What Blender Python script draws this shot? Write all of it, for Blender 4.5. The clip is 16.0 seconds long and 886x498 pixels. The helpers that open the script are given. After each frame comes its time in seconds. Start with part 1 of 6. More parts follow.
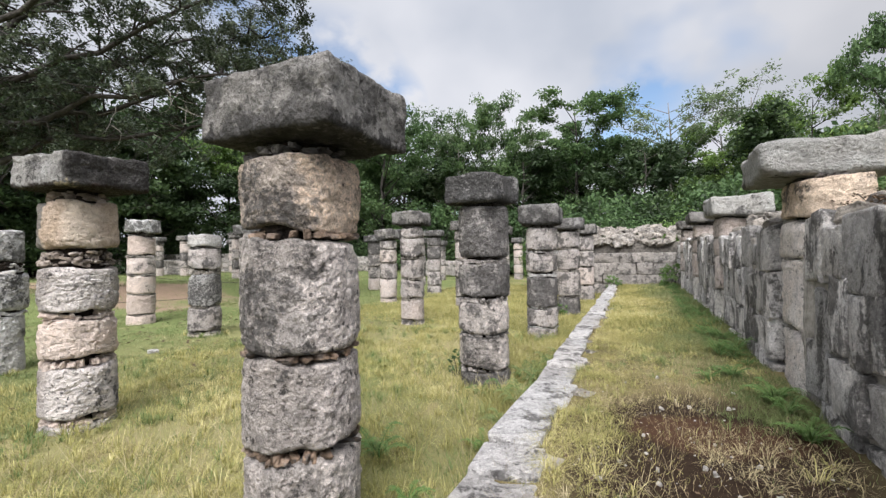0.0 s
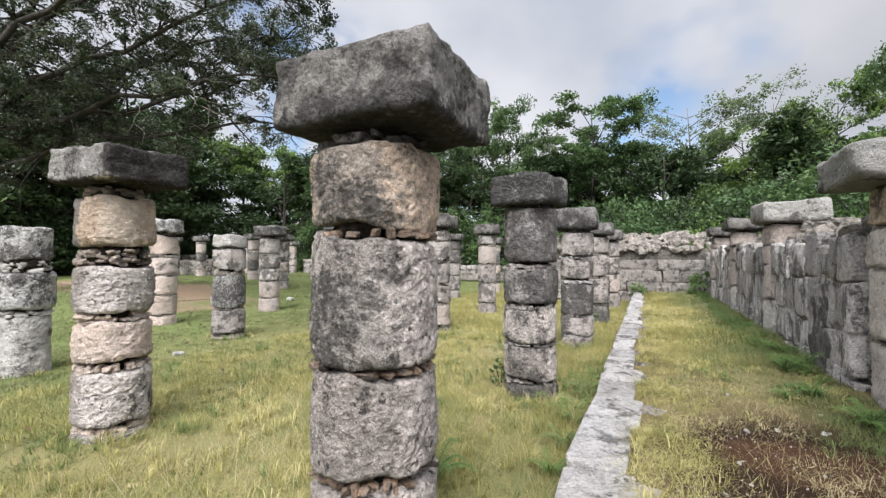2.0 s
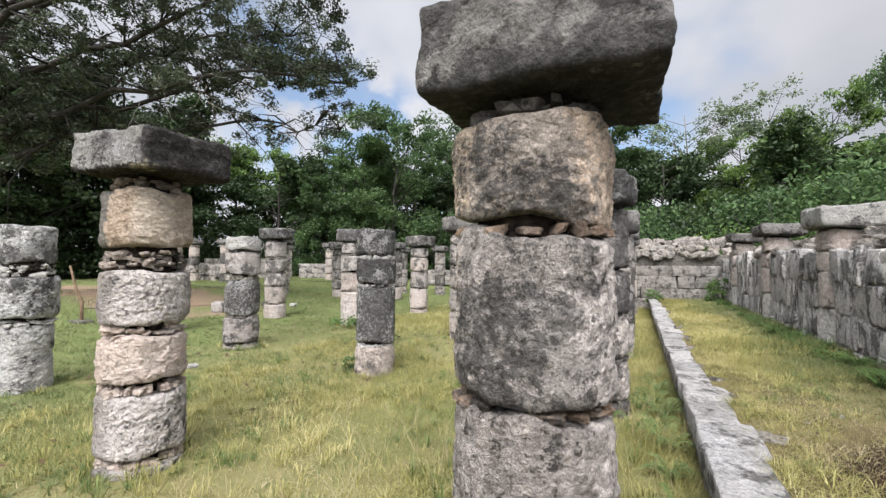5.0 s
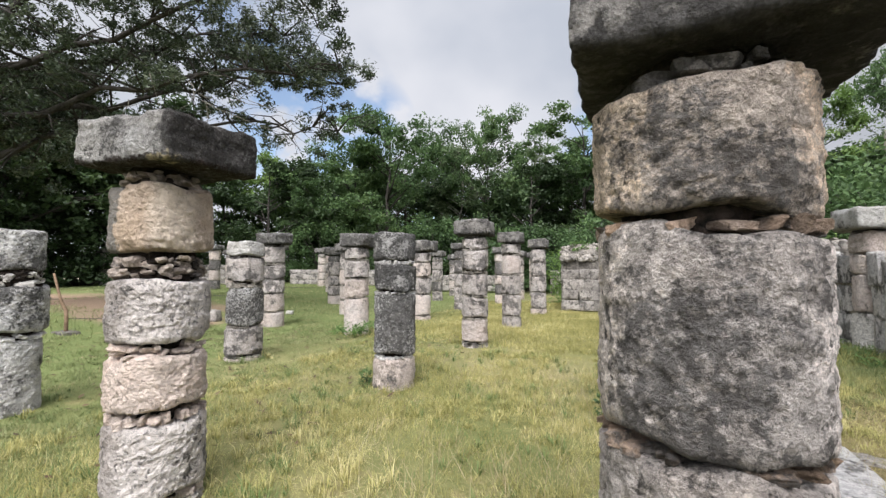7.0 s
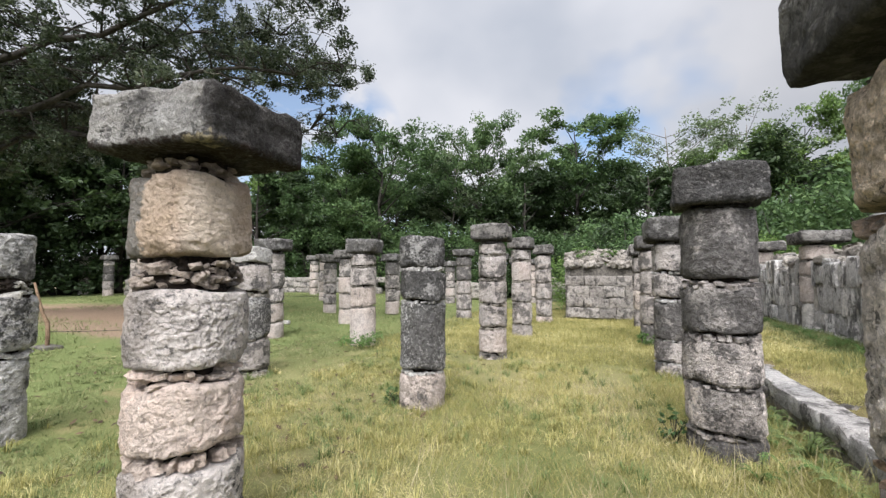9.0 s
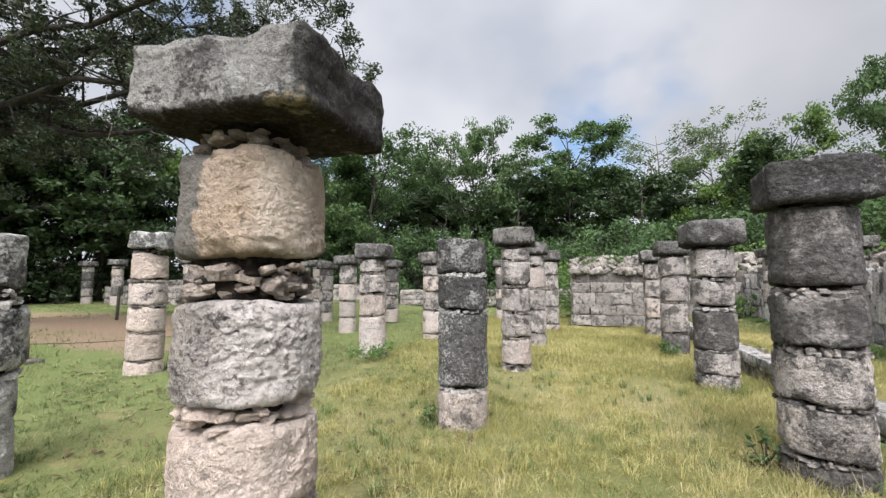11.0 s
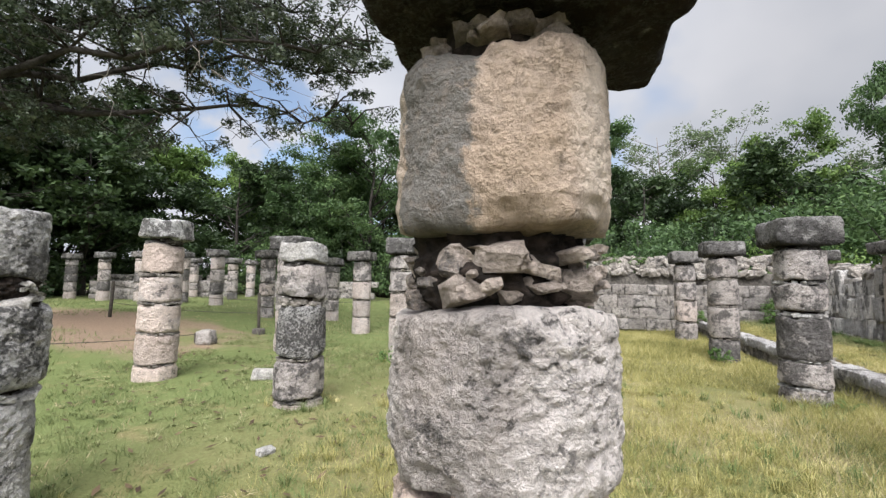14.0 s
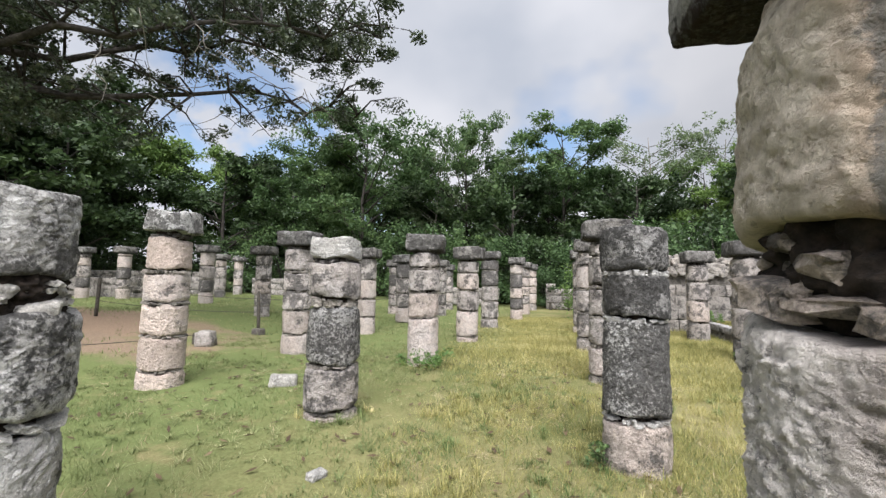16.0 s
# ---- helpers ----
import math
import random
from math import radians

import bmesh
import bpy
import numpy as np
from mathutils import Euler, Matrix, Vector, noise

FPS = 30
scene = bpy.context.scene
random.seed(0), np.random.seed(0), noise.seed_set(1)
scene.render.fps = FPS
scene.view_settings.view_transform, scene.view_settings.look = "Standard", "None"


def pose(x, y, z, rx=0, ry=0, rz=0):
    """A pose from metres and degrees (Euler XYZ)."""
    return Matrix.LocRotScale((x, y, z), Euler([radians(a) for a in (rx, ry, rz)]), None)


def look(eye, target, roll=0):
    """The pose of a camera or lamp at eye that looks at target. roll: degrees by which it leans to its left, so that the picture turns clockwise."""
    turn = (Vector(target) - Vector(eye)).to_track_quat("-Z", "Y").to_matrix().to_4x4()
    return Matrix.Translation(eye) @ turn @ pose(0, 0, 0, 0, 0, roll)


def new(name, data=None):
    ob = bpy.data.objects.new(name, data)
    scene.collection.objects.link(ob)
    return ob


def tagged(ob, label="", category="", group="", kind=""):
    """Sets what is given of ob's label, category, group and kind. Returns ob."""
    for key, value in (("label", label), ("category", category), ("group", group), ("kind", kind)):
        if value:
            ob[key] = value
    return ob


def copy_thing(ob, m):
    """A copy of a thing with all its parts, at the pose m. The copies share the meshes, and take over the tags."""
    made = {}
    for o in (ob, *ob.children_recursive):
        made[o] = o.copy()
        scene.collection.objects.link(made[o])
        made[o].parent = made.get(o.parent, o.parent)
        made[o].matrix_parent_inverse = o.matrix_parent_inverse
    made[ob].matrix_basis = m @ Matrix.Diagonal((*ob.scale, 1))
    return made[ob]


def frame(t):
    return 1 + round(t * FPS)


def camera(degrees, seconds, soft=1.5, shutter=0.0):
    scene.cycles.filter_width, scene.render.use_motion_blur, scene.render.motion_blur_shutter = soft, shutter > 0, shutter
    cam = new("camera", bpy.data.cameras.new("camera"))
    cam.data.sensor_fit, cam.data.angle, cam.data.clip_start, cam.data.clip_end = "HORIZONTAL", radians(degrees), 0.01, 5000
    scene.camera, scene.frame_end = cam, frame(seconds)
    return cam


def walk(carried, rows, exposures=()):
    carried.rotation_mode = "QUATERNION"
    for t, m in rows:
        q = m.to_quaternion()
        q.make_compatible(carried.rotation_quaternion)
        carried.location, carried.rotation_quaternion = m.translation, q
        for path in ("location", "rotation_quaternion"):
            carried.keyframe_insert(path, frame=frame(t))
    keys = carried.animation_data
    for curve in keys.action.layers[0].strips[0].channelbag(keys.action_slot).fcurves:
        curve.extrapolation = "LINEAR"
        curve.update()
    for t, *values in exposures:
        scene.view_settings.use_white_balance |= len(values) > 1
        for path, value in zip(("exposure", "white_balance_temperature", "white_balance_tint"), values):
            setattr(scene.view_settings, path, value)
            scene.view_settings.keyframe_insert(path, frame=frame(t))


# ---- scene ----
import itertools

cam = camera(92.6, 16.0, soft=1.4)
METRES, EYE, TILT, LEAN, TURN = 5.7, 1.58, 0.0, 0.0, 24.9
ROWS = [
    (0.0, 0.0, 0.0, 0.0, 0.01, 0.69, 0.71),
    (0.5, -0.017, 0.0118, 0.0007, 0.37, 0.86, 0.53),
    (1.0, -0.0346, 0.0225, 0.0001, 0.76, 1.02, 0.33),
    (1.5, -0.0524, 0.0323, 0.0004, 1.01, 1.15, 0.1),
    (2.0, -0.0733, 0.0438, -0.0008, 1.16, 1.27, -0.13),
    (2.5, -0.098, 0.0553, -0.0001, 1.05, 1.36, -0.31),
    (3.0, -0.1204, 0.0676, -0.0001, 0.83, 1.46, -0.43),
    (3.5, -0.1411, 0.0823, -0.0014, 0.6, 1.57, -0.49),
    (4.0, -0.1623, 0.0971, -0.0022, 0.32, 1.72, -0.5),
    (6.5, -0.2714, 0.1702, -0.0019, -1.62, 2.4, -0.15),
    (7.0, -0.2925, 0.1911, -0.0018, -2.07, 2.65, -0.08),
    (7.5, -0.3146, 0.2117, -0.0024, -2.51, 2.93, -0.07),
    (8.0, -0.3376, 0.2317, -0.0038, -2.98, 3.22, -0.03),
    (8.5, -0.3633, 0.2514, -0.0022, -3.46, 3.43, 0.1),
    (9.0, -0.3914, 0.274, -0.0021, -3.97, 3.61, 0.18),
    (11.5, -0.5262, 0.3899, -0.002, -6.45, 4.7, 0.11),
    (12.0, -0.5533, 0.4133, -0.0021, -6.79, 4.79, -0.04),
    (12.5, -0.5808, 0.4382, -0.0039, -7.08, 4.77, -0.22),
    (13.0, -0.6085, 0.4643, -0.0033, -7.33, 4.69, -0.38),
    (13.5, -0.6377, 0.4893, -0.0048, -7.63, 4.55, -0.54),
    (14.0, -0.6686, 0.5138, -0.0043, -8.0, 4.44, -0.65),
    (14.5, -0.6991, 0.5382, -0.0028, -8.55, 4.38, -0.72),
    (15.0, -0.7285, 0.5619, -0.0046, -9.21, 4.31, -0.75),
    (15.5, -0.7577, 0.5867, -0.004, -9.9, 4.26, -0.82),
    (16.0, -0.7876, 0.6101, -0.0027, -10.35, 4.19, -0.96),
]
walk(cam, [(t, pose(0, 0, EYE, TILT, LEAN, TURN) @ pose(METRES * x, METRES * y, METRES * z, 90 + pitch, roll, yaw)) for t, x, y, z, yaw, pitch, roll in ROWS])

# ---- sky and sun: a bright, thinly overcast day ----
SUN_TO = Vector((0.16, -0.64, 0.84)).normalized()
world = bpy.data.worlds.new("sky")
scene.world = world
world.use_nodes = True
wn, wl = world.node_tree.nodes, world.node_tree.links
wn.clear()
w_out = wn.new("ShaderNodeOutputWorld")
w_sky = wn.new("ShaderNodeTexSky")
w_sky.sky_type, w_sky.sun_disc = "NISHITA", False
w_sky.sun_elevation = math.asin(SUN_TO.z)
w_sky.sun_rotation = math.atan2(SUN_TO.x, SUN_TO.y)
w_bg = wn.new("ShaderNodeBackground")
w_bg.inputs["Strength"].default_value = 0.15
w_cloud = wn.new("ShaderNodeBackground")
w_cloud.inputs["Strength"].default_value = 0.83
w_mix = wn.new("ShaderNodeMixShader")
w_tc = wn.new("ShaderNodeTexCoord")
w_map = wn.new("ShaderNodeMapping")
w_map.inputs["Scale"].default_value = (1.0, 1.0, 1.4)
w_map.inputs["Location"].default_value = (0.35, 0.2, 0.1)
w_n1 = wn.new("ShaderNodeTexNoise")
w_n1.inputs["Scale"].default_value, w_n1.inputs["Detail"].default_value, w_n1.inputs["Roughness"].default_value = 2.4, 4, 0.45
w_n2 = wn.new("ShaderNodeTexNoise")
w_n2.inputs["Scale"].default_value, w_n2.inputs["Detail"].default_value, w_n2.inputs["Roughness"].default_value = 2.6, 4, 0.42
w_r1 = wn.new("ShaderNodeValToRGB")
w_r1.color_ramp.elements[0].position, w_r1.color_ramp.elements[0].color = 0.31, (0.25, 0.25, 0.25, 1)
w_r1.color_ramp.elements[1].position, w_r1.color_ramp.elements[1].color = 0.43, (1, 1, 1, 1)
w_r2 = wn.new("ShaderNodeValToRGB")
w_r2.color_ramp.elements[0].position, w_r2.color_ramp.elements[0].color = 0.34, (0.56, 0.60, 0.69, 1)
w_r2.color_ramp.elements[1].position, w_r2.color_ramp.elements[1].color = 0.62, (0.82, 0.83, 0.89, 1)
wl.new(w_tc.outputs["Generated"], w_map.inputs["Vector"])
wl.new(w_map.outputs["Vector"], w_n1.inputs["Vector"])
wl.new(w_map.outputs["Vector"], w_n2.inputs["Vector"])
wl.new(w_n1.outputs["Fac"], w_r1.inputs["Fac"])
wl.new(w_n2.outputs["Fac"], w_r2.inputs["Fac"])
wl.new(w_r2.outputs["Color"], w_cloud.inputs["Color"])
w_near = wn.new("ShaderNodeVectorMath")
w_near.operation = "DOT_PRODUCT"
wl.new(w_tc.outputs["Generated"], w_near.inputs[0])
w_near.inputs[1].default_value = SUN_TO
w_glow = wn.new("ShaderNodeMapRange")
w_glow.interpolation_type = "SMOOTHSTEP"
for key, value in (("From Min", 0.05), ("From Max", 1.0), ("To Min", 0.78), ("To Max", 2.5)):
    w_glow.inputs[key].default_value = value
wl.new(w_near.outputs["Value"], w_glow.inputs["Value"])
w_side = wn.new("ShaderNodeVectorMath")
w_side.operation = "DOT_PRODUCT"
wl.new(w_tc.outputs["Generated"], w_side.inputs[0])
w_side.inputs[1].default_value = Vector((0.62, 0.74, 0.27)).normalized()
w_bank = wn.new("ShaderNodeMapRange")
w_bank.interpolation_type = "SMOOTHSTEP"
for key, value in (("From Min", 0.80), ("From Max", 0.99), ("To Min", 1.0), ("To Max", 0.74)):
    w_bank.inputs[key].default_value = value
wl.new(w_side.outputs["Value"], w_bank.inputs["Value"])
w_dim = wn.new("ShaderNodeMath")
w_dim.operation = "MULTIPLY"
wl.new(w_glow.outputs["Result"], w_dim.inputs[0])
wl.new(w_bank.outputs["Result"], w_dim.inputs[1])
wl.new(w_dim.outputs[0], w_cloud.inputs["Strength"])
wl.new(w_sky.outputs["Color"], w_bg.inputs["Color"])
clear = None
for way, lo, hi in (((-0.62, 0.72, 0.31), 0.976, 0.995), ((0.0, 0.965, 0.26), 0.991, 0.999), ((-0.52, 0.80, 0.33), 0.994, 0.999)):
    d = wn.new("ShaderNodeVectorMath")
    d.operation = "DOT_PRODUCT"
    wl.new(w_tc.outputs["Generated"], d.inputs[0])
    d.inputs[1].default_value = Vector(way).normalized()
    r = wn.new("ShaderNodeMapRange")
    r.inputs["From Min"].default_value, r.inputs["From Max"].default_value, r.inputs["To Max"].default_value = lo, hi, 0.85
    wl.new(d.outputs["Value"], r.inputs["Value"])
    if clear is None:
        clear = r.outputs["Result"]
    else:
        s = wn.new("ShaderNodeMath")
        s.operation = "MAXIMUM"
        wl.new(clear, s.inputs[0])
        wl.new(r.outputs["Result"], s.inputs[1])
        clear = s.outputs[0]
w_torn = wn.new("ShaderNodeMath")
w_torn.operation = "MULTIPLY"
w_tear = wn.new("ShaderNodeMapRange")
w_tear.inputs["From Min"].default_value, w_tear.inputs["From Max"].default_value = 0.36, 0.52
w_n3 = wn.new("ShaderNodeTexNoise")
w_n3.inputs["Scale"].default_value, w_n3.inputs["Detail"].default_value = 9, 5
wl.new(w_map.outputs["Vector"], w_n3.inputs["Vector"])
wl.new(w_n3.outputs["Fac"], w_tear.inputs["Value"])
wl.new(clear, w_torn.inputs[0])
wl.new(w_tear.outputs["Result"], w_torn.inputs[1])
w_thin = wn.new("ShaderNodeMath")
w_thin.operation, w_thin.use_clamp = "SUBTRACT", True
wl.new(w_r1.outputs["Color"], w_thin.inputs[0])
wl.new(w_torn.outputs[0], w_thin.inputs[1])
wl.new(w_thin.outputs[0], w_mix.inputs["Fac"])
wl.new(w_bg.outputs[0], w_mix.inputs[1])
wl.new(w_cloud.outputs[0], w_mix.inputs[2])
wl.new(w_mix.outputs[0], w_out.inputs["Surface"])

sun = new("sun", bpy.data.lights.new("sun", "SUN"))
sun.data.energy, sun.data.angle, sun.data.color = 5.3, radians(40), (1.0, 0.985, 0.995)
sun.matrix_world = look((0, 0, 30), Vector((0, 0, 30)) - SUN_TO)
scene.view_settings.exposure = 0.37


# ---- materials ----
def nodes_of(name):
    mat = bpy.data.materials.new(name)
    mat.use_nodes = True
    nt = mat.node_tree
    return mat, nt.nodes, nt.links, nt.nodes["Principled BSDF"]


def noise_tex(n, l, vec, scale, detail=5, rough=0.55):
    t = n.new("ShaderNodeTexNoise")
    t.inputs["Scale"].default_value, t.inputs["Detail"].default_value, t.inputs["Roughness"].default_value = scale, detail, rough
    l.new(vec, t.inputs["Vector"])
    return t.outputs["Fac"]


def steps(n, l, fac, lo, hi, a=0.0, b=1.0):
    r = n.new("ShaderNodeMapRange")
    r.interpolation_type = "SMOOTHSTEP"
    for key, v in (("From Min", lo), ("From Max", hi), ("To Min", a), ("To Max", b)):
        r.inputs[key].default_value = v
    l.new(fac, r.inputs["Value"])
    return r.outputs["Result"]


def blend(n, l, fac, a, b, mode="MIX"):
    m = n.new("ShaderNodeMix")
    m.data_type, m.blend_type = "RGBA", mode
    for sock, v in ((m.inputs["Factor"], fac), (m.inputs["A"], a), (m.inputs["B"], b)):
        if isinstance(v, (tuple, float, int)):
            sock.default_value = (*v, 1) if isinstance(v, tuple) else v
        else:
            l.new(v, sock)
    return m.outputs["Result"]


def calc(n, l, op, a, b):
    m = n.new("ShaderNodeMath")
    m.operation = op
    for sock, v in zip(m.inputs, (a, b)):
        if isinstance(v, (float, int)):
            sock.default_value = v
        else:
            l.new(v, sock)
    return m.outputs[0]


def bump(n, l, p, parts, strength=0.6, distance=0.02):
    h = parts[0]
    for q in parts[1:]:
        h = calc(n, l, "ADD", h, q)
    b = n.new("ShaderNodeBump")
    b.inputs["Strength"].default_value, b.inputs["Distance"].default_value = strength, distance
    l.new(h, b.inputs["Height"])
    l.new(b.outputs["Normal"], p.inputs["Normal"])


def stone(name, base, alt, dark=(0.062, 0.058, 0.055), stain=0.5, patch=None, pit=0.5, relief=0.05, streak=0.0, speck=0.2, wobble=0.22, grain=0.7, vary=0.14, clean=0.0, film=0.5):
    """Weathered limestone: two tones, black lichen over the share `stain`, pits and chipped hollows; patch: (direction, from, to, colour) in the piece's own axes, or a list of them."""
    mat, n, l, p = nodes_of(name)
    geo = n.new("ShaderNodeNewGeometry")
    pos = geo.outputs["Position"]
    mp = n.new("ShaderNodeMapping")
    mp.inputs["Scale"].default_value = (1, 1, 1 - 0.8 * streak)
    l.new(pos, mp.inputs["Vector"])
    rnd = n.new("ShaderNodeObjectInfo").outputs["Random"]
    big = noise_tex(n, l, pos, 2.6, 6, 0.6)
    mid = noise_tex(n, l, mp.outputs["Vector"], 4.6, 9, 0.66)
    fine = noise_tex(n, l, pos, 34, 7, 0.72)
    grit = noise_tex(n, l, pos, 120, 3, 0.6)
    col = blend(n, l, steps(n, l, big, 0.36, 0.66), base, alt)
    # faint warm and cool drifts
    col = blend(n, l, steps(n, l, noise_tex(n, l, pos, 1.3, 4, 0.5), 0.35, 0.65, 0, 0.35), col, (base[0] * 0.98, base[1] * 0.92, base[2] * 0.86))
    # grey film and pale scuffs
    col = blend(n, l, steps(n, l, noise_tex(n, l, pos, 11, 9, 0.7), 0.46, 0.70, 0, film), col, tuple(0.58 * c + 0.02 for c in base))
    col = blend(n, l, steps(n, l, noise_tex(n, l, pos, 20, 8, 0.7), 0.58, 0.72, 0, 0.30), col, tuple(min(1, 1.22 * c + 0.04) for c in base))
    fac = None
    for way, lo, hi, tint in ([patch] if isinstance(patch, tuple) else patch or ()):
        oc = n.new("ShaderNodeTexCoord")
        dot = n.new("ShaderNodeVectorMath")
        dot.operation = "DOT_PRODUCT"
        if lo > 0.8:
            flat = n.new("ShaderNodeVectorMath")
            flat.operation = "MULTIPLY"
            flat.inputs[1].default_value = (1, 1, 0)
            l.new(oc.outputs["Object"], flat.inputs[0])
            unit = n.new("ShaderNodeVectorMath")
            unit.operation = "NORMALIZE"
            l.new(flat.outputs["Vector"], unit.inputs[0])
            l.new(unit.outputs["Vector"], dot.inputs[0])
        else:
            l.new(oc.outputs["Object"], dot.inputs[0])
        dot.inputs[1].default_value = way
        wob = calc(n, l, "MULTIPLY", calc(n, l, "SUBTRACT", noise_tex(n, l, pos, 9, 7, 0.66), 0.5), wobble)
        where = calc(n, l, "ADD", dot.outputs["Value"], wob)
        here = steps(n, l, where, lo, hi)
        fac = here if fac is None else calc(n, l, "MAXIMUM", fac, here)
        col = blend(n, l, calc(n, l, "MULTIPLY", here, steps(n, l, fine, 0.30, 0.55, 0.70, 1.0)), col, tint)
    # lichen: cloudy blotches with ragged edges
    mix = calc(n, l, "ADD", calc(n, l, "MULTIPLY", mid, 0.78 - speck), calc(n, l, "ADD", calc(n, l, "MULTIPLY", fine, speck), calc(n, l, "MULTIPLY", big, 0.22)))
    mix = calc(n, l, "ADD", mix, calc(n, l, "MULTIPLY", calc(n, l, "SUBTRACT", rnd, 0.5), 0.05))
    mid_at = 0.62 - 0.25 * stain
    lichen = calc(n, l, "MULTIPLY", steps(n, l, mix, mid_at - 0.022, mid_at + 0.038, 0.0, 0.90), steps(n, l, fine, 0.32, 0.56, 0.62, 1.0))
    if clean:
        lichen = calc(n, l, "MULTIPLY", lichen, calc(n, l, "SUBTRACT", 1.0, calc(n, l, "MULTIPLY", fac, clean)))
    col = blend(n, l, lichen, col, blend(n, l, steps(n, l, noise_tex(n, l, pos, 18, 6, 0.6), 0.40, 0.64), dark, tuple(2.0 * c + 0.02 for c in dark)))
    # irregular pits and chipped hollows holding dirt, with relief shade added in the colour
    hole = calc(n, l, "MULTIPLY", steps(n, l, noise_tex(n, l, pos, 22, 7, 0.66), 0.355, 0.435, 1, 0), steps(n, l, mid, 0.40, 0.56, 0.25, 1))
    crease = calc(n, l, "ABSOLUTE", calc(n, l, "SUBTRACT", noise_tex(n, l, pos, 15, 7, 0.62), 0.5), 0.0)
    crease = calc(n, l, "MULTIPLY", steps(n, l, crease, 0.003, 0.024, 1, 0), steps(n, l, noise_tex(n, l, pos, 8, 4, 0.6), 0.44, 0.56))
    col = blend(n, l, calc(n, l, "MULTIPLY", crease, 0.65 * pit), col, tuple(0.33 * c for c in base))
    col = blend(n, l, calc(n, l, "MULTIPLY", hole, min(1.0, 1.1 * pit)), col, tuple(0.25 * c for c in base))
    lump = noise_tex(n, l, pos, 13, 9, 0.66)
    warp = n.new("ShaderNodeVectorMath")
    warp.operation = "MULTIPLY_ADD"
    jit = n.new("ShaderNodeTexNoise")
    jit.inputs["Scale"].default_value, jit.inputs["Detail"].default_value = 14, 4
    l.new(pos, jit.inputs["Vector"])
    l.new(jit.outputs["Color"], warp.inputs[0])
    warp.inputs[1].default_value = (0.10, 0.10, 0.06)
    l.new(pos, warp.inputs[2])
    squash = n.new("ShaderNodeMapping")
    squash.inputs["Scale"].default_value = (1, 1, 1.25)
    l.new(warp.outputs["Vector"], squash.inputs["Vector"])
    flake = n.new("ShaderNodeTexVoronoi")
    flake.inputs["Scale"].default_value = 24
    l.new(squash.outputs["Vector"], flake.inputs["Vector"])
    tone = calc(n, l, "MULTIPLY", steps(n, l, fine, 0.36, 0.64, 1 - 0.26 * grain, 1 + 0.16 * grain), steps(n, l, grit, 0.38, 0.62, 1 - 0.16 * grain, 1 + 0.12 * grain))
    # bump hollows darker, humps lighter: relief shading put into the colour
    tone = calc(n, l, "MULTIPLY", tone, steps(n, l, lump, 0.36, 0.58, 1 - 0.28 * grain, 1 + 0.14 * grain))
    tone = calc(n, l, "MULTIPLY", tone, steps(n, l, rnd, 0.0, 1.0, 0.86 * (1 - vary), 0.86 * (1 + 0.9 * vary)))
    col = blend(n, l, 1.0, col, tone, "MULTIPLY")
    l.new(col, p.inputs["Base Color"])
    p.inputs["Roughness"].default_value = 0.93
    p.inputs["Specular IOR Level"].default_value = 0.15
    ridge = n.new("ShaderNodeTexNoise")
    ridge.noise_type, ridge.normalize = "RIDGED_MULTIFRACTAL", True
    ridge.inputs["Scale"].default_value, ridge.inputs["Detail"].default_value, ridge.inputs["Roughness"].default_value = 9.0, 5, 0.55
    l.new(pos, ridge.inputs["Vector"])
    bump(n, l, p, [calc(n, l, "MULTIPLY", lump, 1.0), calc(n, l, "MULTIPLY", fine, 1.0), calc(n, l, "MULTIPLY", grit, 0.22), calc(n, l, "MULTIPLY", flake.outputs["Distance"], -0.40),
                   calc(n, l, "MULTIPLY", ridge.outputs["Fac"], -0.35), calc(n, l, "MULTIPLY", hole, -0.5 * pit), calc(n, l, "MULTIPLY", crease, -0.25 * pit)], 1.0, relief)
    return mat


